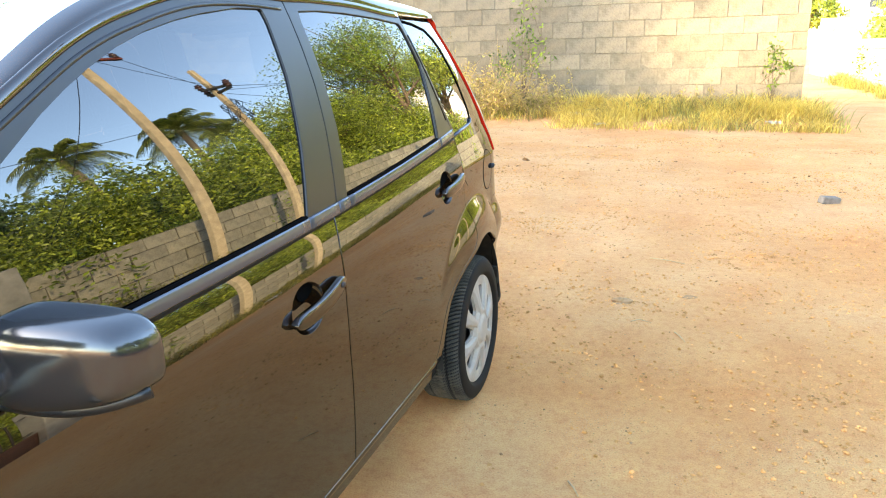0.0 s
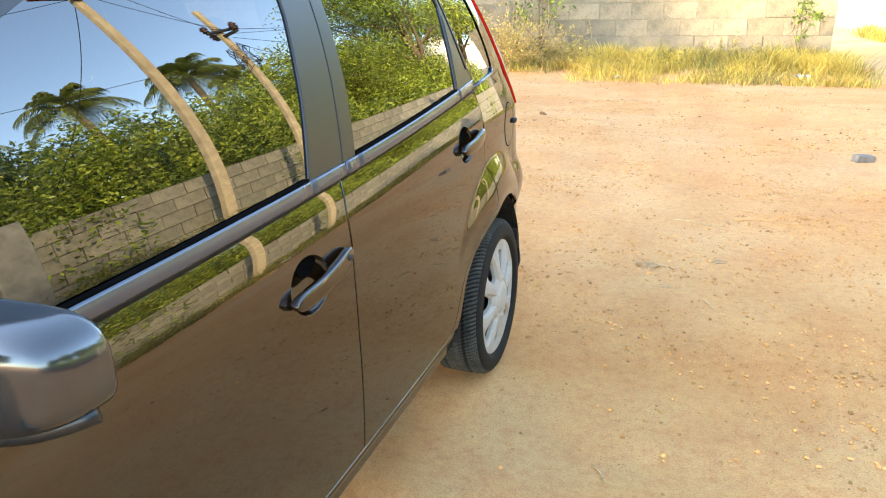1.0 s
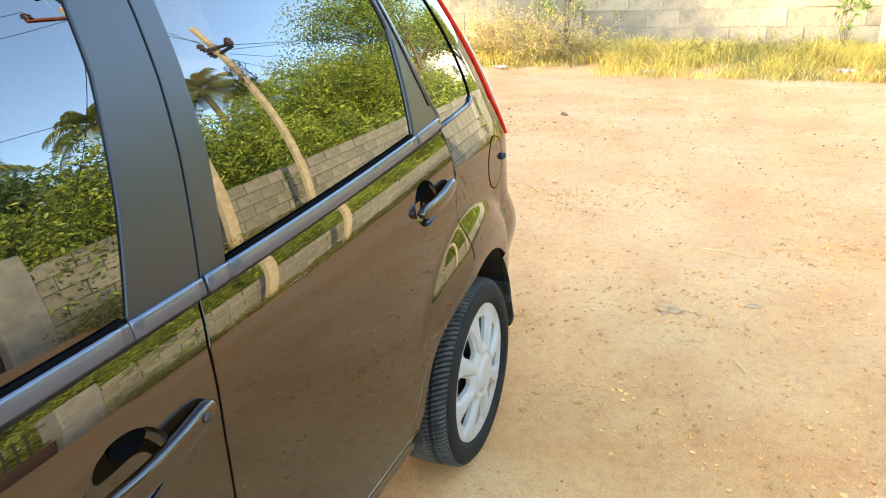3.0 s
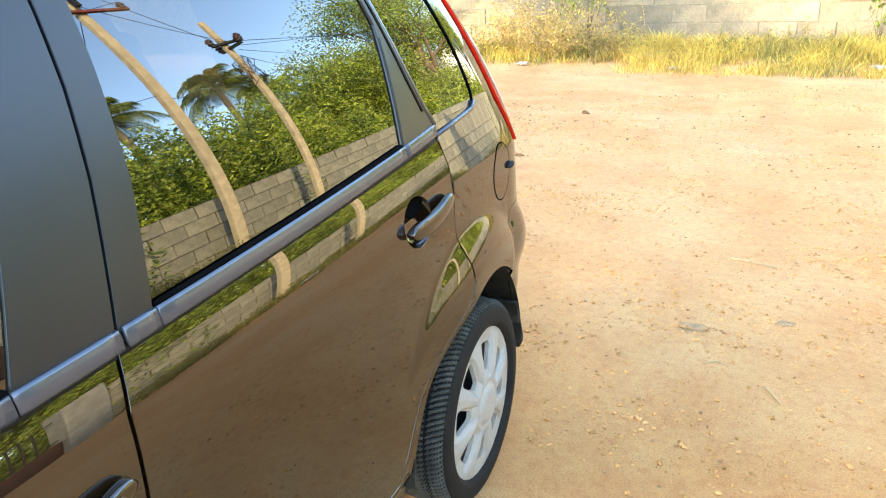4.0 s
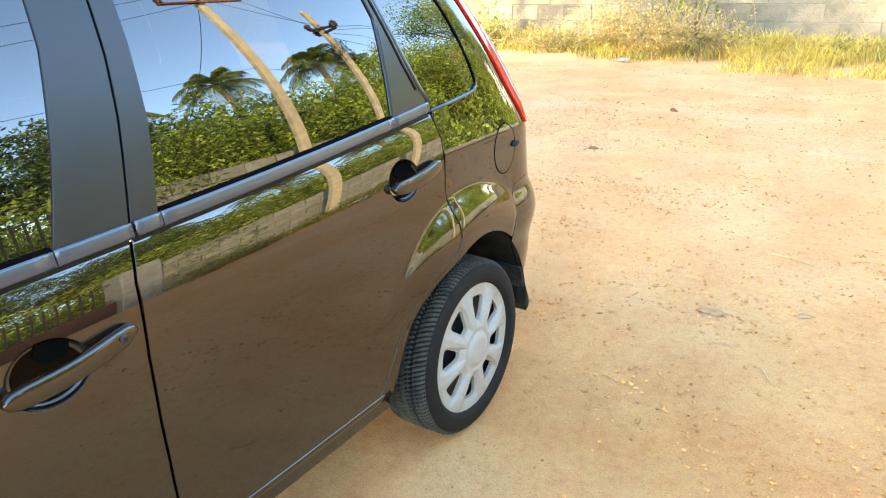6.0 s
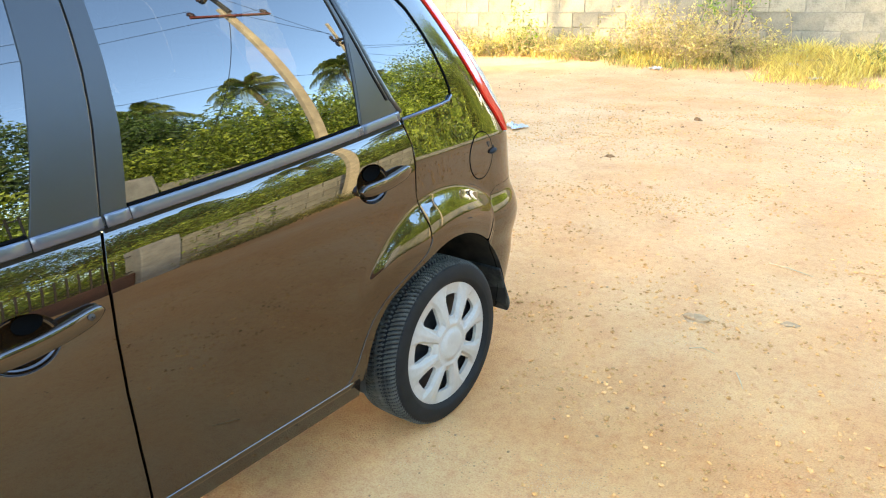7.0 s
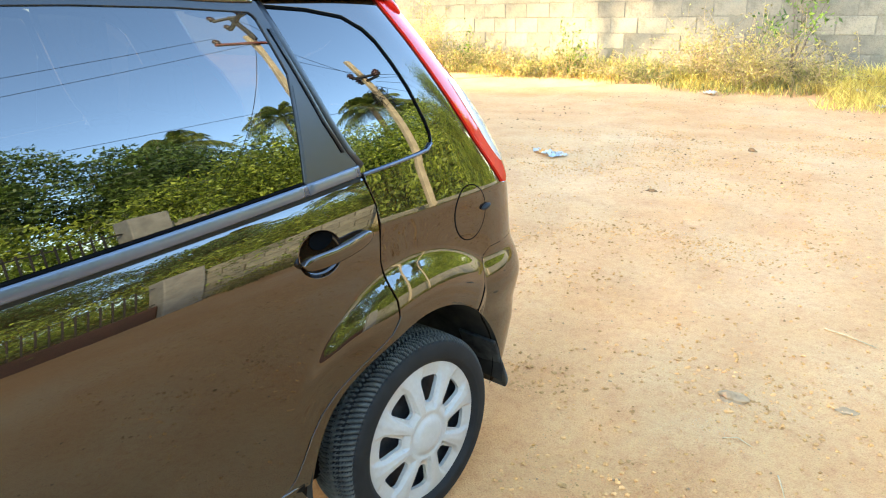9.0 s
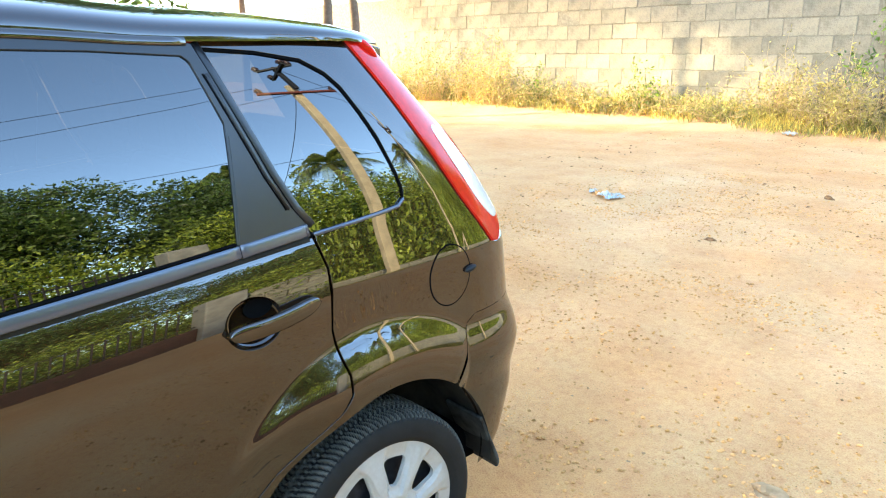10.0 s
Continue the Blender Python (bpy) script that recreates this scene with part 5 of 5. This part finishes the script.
tree((10.4, 22.0, 0), 6.2, 6.8, LEAF_MID, 42000, 0.14, "broad round green tree over the lane wall", 26, trunk=1.2, lumps=12, group="garden trees")
tree((8.7, 22.5, 0), 11.0, 9.0, LEAF_FRESH, 30000, 0.14, "tall airy tree with drooping light foliage", 27, trunk=4.6, lumps=12, group="garden trees", droop=0.9, hollow=0.1)
tree((8.0, 30.0, 0), 10.0, 8.0, LEAF_MID, 12000, 0.24, "tall airy tree with drooping light foliage", 28, trunk=4.0, lumps=12, group="garden trees", droop=0.9, hollow=0.1)
palm((16.5, 9.2, 0), 7.2, (0.4, -0.5), 41, "coconut palm with arching fronds")
palm((16.0, 13.2, 0), 7.8, (-0.3, -0.8), 42, "coconut palm with arching fronds")
palm((15.5, 17.4, 0), 8.5, (0.3, 0.5), 43, "coconut palm with drooping fronds", 28, 2.2)
palm((18.0, 23.0, 0), 8.6, (0.3, 0.5), 44, "coconut palm with drooping fronds")
# unseen mango copies added behind the walk, only to keep the foreground in shade
for i, (x, y, h) in enumerate(((-12.5, -1.2, 7.6), (-10.5, 1.4, 7.2), (-14.5, -6.5, 8.6), (-10.0, -8.5, 7.6), (-8.0, -14.0, 7.5), (-16.5, -12.5, 9.0), (-3.5, -16.0, 6.8), (-18.5, -2.0, 9.0), (-9.0, -4.5, 6.0))):
    m = copy_thing(mango, pose(x, y, 0, 0, 0, i * 67))
    m.scale = (1.30, 1.30, h / 6.6)
# two trunks and saplings by the back wall
tree((-10.9, 7.05, 0), 8.2, 5.6, LEAF_MID, 8000, 0.15, "slim brown-trunked tree standing before the block wall", 51, trunk=3.8, group="trees by the back wall", girth=0.011)
tree((-11.85, 8.3, 0), 8.0, 5.6, LEAF_MID, 8000, 0.15, "slim brown-trunked tree standing before the block wall", 52, trunk=3.9, group="trees by the back wall", girth=0.012)
tree((-17.5, 8.6, 0), 8.0, 6.0, LEAF_MID, 8000, 0.16, "slim brown-trunked tree standing before the block wall", 53, trunk=3.9, group="trees by the back wall", girth=0.012)


def tangle(place, height, width, leaf, stems, label, seed, size=0.028, per_stem=26):
    """A straggling weed: thin arching stems from one root, set with small leaves."""
    r = np.random.default_rng(seed)
    thing = empty("weed", label, "weed", (place[0], place[1], float(ground_z(place[0], place[1])) - 0.02), "weeds by the back wall")
    wood, verts, faces = [], [], []
    for _ in range(stems):
        turn, lean, long = r.uniform(0, 6.283), r.random() ** 0.7, height * r.uniform(0.45, 1.08)
        out = np.array([math.cos(turn), math.sin(turn) * 0.6]) * width * 0.5 * lean
        root = np.array([r.normal(0, width * 0.16), r.normal(0, width * 0.08)])
        rise = long * (1 - 0.45 * lean)
        bend = r.normal(0, 0.06, (5, 3)) * height * np.array([0, 0.6, 1, 1.2, 1.4])[:, None]
        line = np.array([(root[0] + out[0] * q ** 1.4, root[1] + out[1] * q ** 1.4, max(0.0, rise * (q - 0.30 * lean * q ** 3) * 1.25)) for q in (0, 0.25, 0.5, 0.75, 1.0)]) + bend
        line[:, 2] = np.maximum(line[:, 2], 0.01 + 0.02 * np.arange(5))
        line[0, 2] = 0
        wood.append(tube([tuple(v) for v in line], [0.006, 0.005, 0.004, 0.003, 0.002], 4))
        for q in r.uniform(0.12, 1.0, per_stem):
            k = min(3, int(q * 4))
            p = line[k] + (line[k + 1] - line[k]) * (q * 4 - k) + r.normal(0, 0.030, 3) * (0.5 + height * 0.5)
            p[2] = max(p[2], 0.01)
            u = r.normal(0, 1, 3)
            u /= np.linalg.norm(u)
            w = np.cross(u, r.normal(0, 1, 3))
            w /= np.linalg.norm(w) + 1e-9
            e = size * r.uniform(0.5, 1.3)
            n = len(verts)
            verts += [tuple(p - u * e), tuple(p + w * e * 0.38), tuple(p + u * e), tuple(p - w * e * 0.38)]
            faces.append((n, n + 1, n + 2, n + 3))
    part("stem_tangle", joined("stem_tangle", wood), TWIG, thing, "dry pale stems", "stuff")
    part("foliage", from_arrays("foliage", verts, faces), leaf, thing)
    return thing


TANGLE = "straggling olive-brown weed tangled against the block wall"
for i, (x, h, w) in enumerate(((-13.4, 1.5, 2.0), (-12.3, 1.75, 2.2), (-11.2, 1.4, 2.0), (-10.2, 1.5, 1.9), (-9.2, 0.85, 1.7), (-8.2, 0.65, 1.7), (-7.3, 0.55, 1.5), (-6.4, 0.8, 1.5), (-5.5, 0.5, 1.5), (-4.8, 0.5, 1.4), (-0.2, 0.42, 1.3), (0.9, 0.5, 1.3))):
    tangle((x, 10.95 + 0.12 * (i % 3)), h, w, (GRASS_OLIVE, LEAF_WEED, GRASS_STRAW)[i % 3], int(42 + 40 * h), TANGLE, 161 + i)
tangle((-6.35, 11.15), 1.0, 0.9, LEAF_FRESH, 26, "small leafy green weed against the block wall", 190, 0.042, 18)
tangle((-9.0, 11.2), 0.95, 1.0, LEAF_FRESH, 20, "small leafy green weed against the block wall", 191, 0.040, 16)
tangle((-2.9, 11.0), 1.15, 2.0, GRASS_STRAW, 120, "brown thorny bush against the block wall", 64, 0.030, 30)
tangle((-3.7, 11.2), 1.2, 1.9, GRASS_STRAW, 100, "brown thorny bush against the block wall", 67, 0.030, 30)
tangle((-1.9, 11.1), 0.75, 1.5, GRASS_STRAW, 70, "brown thorny bush against the block wall", 69, 0.028, 26)


def sapling(place, height, width, count, label, seed):
    return tree(place, height, width, LEAF_FRESH, count, 0.08, label, seed, trunk=height * 0.12, lumps=9, name="sapling", group="weeds by the back wall", hollow=0.0, girth=0.007)


sapling((-2.4, 11.4, 0.1), 2.7, 1.3, 420, "thin sapling with a few bright green leaves", 65)
sapling((2.1, 11.3, 0.1), 1.5, 0.8, 220, "thin sapling with yellow-green leaves", 68)


def grass(name, count, boxes, tall, leaf, label, seed):
    r = np.random.default_rng(seed)
    verts, faces = [], []
    w = np.array([b[4] for b in boxes], float)
    for i in r.choice(len(boxes), count // 7, p=w / w.sum()):
        x0, x1, y0, y1 = boxes[i][:4]
        cx, cy = r.uniform(x0, x1), y1 - (y1 - y0) * r.random() ** 1.4
        lush = noise.noise(Vector((cx * 1.1 + seed, cy * 1.6, 0))) + 0.5 * noise.noise(Vector((cx * 3.1, cy * 3.7, seed)))
        if lush < r.uniform(-0.35, 0.25):
            continue
        for _ in range(11):
            x, y = cx + r.normal(0, 0.10), cy + r.normal(0, 0.10)
            h = tall * r.uniform(0.25, 1.25) * (0.8 + 0.8 * max(0.0, lush)) * (0.35 + 0.65 * (cy - y0) / (y1 - y0))
            dx, dy = r.normal(0, 0.55, 2) * h
            z = float(ground_z(x, y)) - 0.01
            a = r.uniform(0, 3.14)
            bx, by = math.cos(a) * 0.006, math.sin(a) * 0.006
            n = len(verts)
            verts += [(x - bx, y - by, z), (x + bx, y + by, z), (x + dx * 0.45 + bx, y + dy * 0.45 + by, z + h * 0.65), (x + dx * 0.45 - bx, y + dy * 0.45 - by, z + h * 0.65), (x + dx, y + dy, z + h * 0.95)]
            faces += [(n, n + 1, n + 2, n + 3), (n + 3, n + 2, n + 4)]
    return tagged(part(name, from_arrays(name, verts, faces), leaf), label, "grass", kind="stuff")


grass("dry_grass", 23000, [(-1.6, 1.2, 9.9, 11.6, 2.6), (1.2, 2.9, 9.8, 11.8, 2.4), (-4.0, -1.6, 10.6, 11.8, 1.2), (-16, -4.0, 10.9, 11.8, 2.0)], 0.40, GRASS_DRY, "golden dry grass along the block wall", 71)
grass("olive_weeds", 10000, [(0.4, 3.1, 9.8, 11.7, 0.8), (-4.2, -1.8, 10.5, 11.8, 1.4), (-16, -4.0, 10.7, 11.8, 2.6)], 0.45, GRASS_OLIVE, "olive brown weeds along the block wall", 72)
grass("lane_grass", 16000, [(5.0, 5.72, 2.2, 12, 3.0), (5.2, 5.72, 12, 26, 1.0)], 0.42, LEAF_WEED, "low weeds along the lane wall", 73)
grass("far_grass", 4000, [(9.0, 24.0, 50.0, 54.8, 1.0)], 1.6, GRASS_OLIVE, "tall brown weeds along the distant wall", 74)


# ---------------------------------------------------------------- power line
def power_pole(place, height, lean, label, arms, wide, braced=False):
    p = empty("power_pole", label, "power pole", place, "power poles along the lane")
    bm = box_bm((-wide * 0.55, -wide, -0.1), (wide * 0.55, wide, height), 0.012)
    for v in bm.verts:
        s = max(0.0, v.co.z / height)
        v.co.x, v.co.y = v.co.x * (1 - 0.25 * s) + lean[0] * s, v.co.y * (1 - 0.35 * s) + lean[1] * s
    part("shaft", bm, CONCRETE, p, "tapered concrete shaft")
    if braced:
        s = 6.1 / height
        part("bracket", box_bm((lean[0] * s - 0.13, lean[1] * s - 0.035, 5.73), (lean[0] * s - 0.06, lean[1] * s + 0.035, 6.62), 0.006), IRON, p, "black steel top bracket")
    for z, half, turn, metal in arms:
        s = z / height
        arm = part("crossarm", box_bm((-0.03, -half, -0.03), (0.03, half, 0.03), 0.006), metal, p, "rusty red steel crossarm" if metal == RUST else "black steel crossarm")
        arm.location, arm.rotation_euler = (lean[0] * s - 0.08, lean[1] * s, z), (0, 0, radians(turn))
        for q in (-half * 0.92, half * 0.92):
            ins = lathe("insulator", [(0.0, 0.001), (0.0, 0.05), (0.03, 0.05), (0.05, 0.03), (0.07, 0.06), (0.10, 0.055), (0.12, 0.03), (0.14, 0.04), (0.16, 0.001)], 16)
            ins.transform(Matrix.Rotation(radians(-90), 4, "Y"))
            ob = part("insulator", ins, PORCELAIN, arm, "brown insulator")
            ob.location = (0, q, 0.03)
    return p


power_pole((5.455, 4.604, 0), 5.95, (-0.569, -0.298), "leaning concrete power pole with rusty crossarms", ((5.64, 0.68, 2, RUST), (6.40, 0.34, 100, IRON), (6.55, 0.28, 30, IRON)), 0.100, True)
power_pole((5.20, 6.207, 0), 5.12, (-0.403, -0.312), "slim concrete power pole with tangled wires", ((4.49, 0.26, 20, IRON), (4.36, 0.2, 80, IRON)), 0.078)


def wire(a, b, sag, r=0.006, n=24):
    a, b = Vector(a), Vector(b)
    return tube([a.lerp(b, i / n) - Vector((0, 0, sag * 4 * (i / n) * (1 - i / n))) for i in range(n + 1)], r, 5)


cables = [wire((4.82, 3.70, 5.84), (6.5, -28, 5.6), 2.2), wire((4.82, 4.94, 5.84), (7.5, -28, 5.6), 2.4), wire((4.82, 4.30, 5.80), (4.77, 5.95, 4.55), 0.1), wire((4.80, 4.35, 6.55), (4.77, 5.70, 4.60), 0.12),
          wire((4.80, 6.15, 4.55), (8.0, 40, 7.5), 0.8), wire((4.77, 5.75, 4.55), (7.4, 40, 7.5), 0.9), wire((4.90, 6.20, 4.36), (12.0, 34, 7.0), 0.9), wire((4.95, 6.20, 4.20), (15.0, 30, 6.0), 0.6),
          wire((4.85, 5.95, 4.45), (9.0, 45, 9.5), 0.8), wire((5.10, 4.42, 3.6), (4.90, 5.98, 3.7), 0.15), wire((5.10, 4.42, 3.7), (9.0, -20, 4.5), 0.6), wire((4.85, 4.30, 5.72), (7.6, 4.0, 2.2), 0.1, 0.006)]
tagged(part("overhead_wires", joined("overhead_wires", cables), WIRE), "thin dark overhead wires strung between power poles", "wires")
rnd = np.random.default_rng(5)
tangle = []
for i in range(10):
    z = rnd.uniform(3.5, 4.15)
    pts = [(4.89 + 0.13 * math.cos(w + i) + rnd.normal(0, 0.02), 5.97 + 0.15 * math.sin(w + i) + rnd.normal(0, 0.03), z + rnd.normal(0, 0.1)) for w in np.linspace(0, 6.3, 12)]
    tangle.append(tube(pts, 0.006, 5))
tagged(part("wire_tangle", joined("wire_tangle", tangle), WIRE), "tangled coil of black cable on a power pole", "cable")

# ---------------------------------------------------------------- far buildings
def building(place, size, label, rows, cols, seed):
    h = empty("house", label, "house", place)
    w, d, t = size
    part("wall", box_bm((-w / 2, -d / 2, -0.2), (w / 2, d / 2, t), 0.03), WHITEWASH, h, "white plastered wall")
    part("roof", box_bm((-w / 2 - 0.3, -d / 2 - 0.3, t), (w / 2 + 0.3, d / 2 + 0.3, t + 0.25), 0.04), WHITEWASH, h, "flat roof slab")
    for face in (0, 1):
        for r in range(rows):
            for c in range(cols):
                z, q = 1.0 + r * 3.0, -w / 2 + w * (c + 0.5) / cols if face == 0 else -d / 2 + d * (c + 0.5) / cols
                lo, hi = ((q - 0.6, -d / 2 - 0.06, z), (q + 0.6, -d / 2 + 0.02, z + 1.4)) if face == 0 else ((-w / 2 - 0.06, q - 0.6, z), (-w / 2 + 0.02, q + 0.6, z + 1.4))
                win = part("window", box_bm(lo, hi, 0.02), WHITEWASH, h, "framed window")
                lo2 = tuple(v + (0.1 if i != (1 if face == 0 else 0) else -0.012) for i, v in enumerate(lo))
                hi2 = tuple(v - 0.1 if i != (1 if face == 0 else 0) else v for i, v in enumerate(hi))
                part("pane", box_bm(lo2, hi2), DARK_PANE, win, "dark pane")
    return h


building((20.0, 72.0, 0), (14, 9, 8.5), "white two-storey flat-roofed house beyond the lane", 2, 4, 1)
building((17.0, 40.0, 0), (9, 10, 7.0), "white two-storey flat-roofed house among trees", 2, 3, 2)
tree((28.0, 66.0, 0), 8.0, 7.0, LEAF_FRESH, 5000, 0.4, "broad green tree beside the distant house", 81, group="distant trees")
tree((9.5, 68.0, 0), 7.0, 6.0, LEAF_MID, 4000, 0.4, "broad green tree beside the distant house", 82, group="distant trees")

# ---------------------------------------------------------------- the walls' blocks
block_wall(wall_back, (-14.4, 12.0), (2.64, 12.0), 0.04, 9, 0.58, 0.3, 0.156, block_meshes("block", 0.568, 0.288, 0.156, BLOCK), 91)
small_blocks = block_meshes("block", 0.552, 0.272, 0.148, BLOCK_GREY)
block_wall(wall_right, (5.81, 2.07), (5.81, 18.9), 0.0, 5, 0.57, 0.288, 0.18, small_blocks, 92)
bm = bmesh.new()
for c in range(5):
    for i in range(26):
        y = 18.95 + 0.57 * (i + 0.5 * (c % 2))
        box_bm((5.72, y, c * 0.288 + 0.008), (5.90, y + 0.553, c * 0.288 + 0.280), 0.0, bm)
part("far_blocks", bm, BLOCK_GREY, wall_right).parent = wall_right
tagged(bpy.data.objects["far_blocks"], "grey concrete blocks farther along the lane", "", kind="stuff")
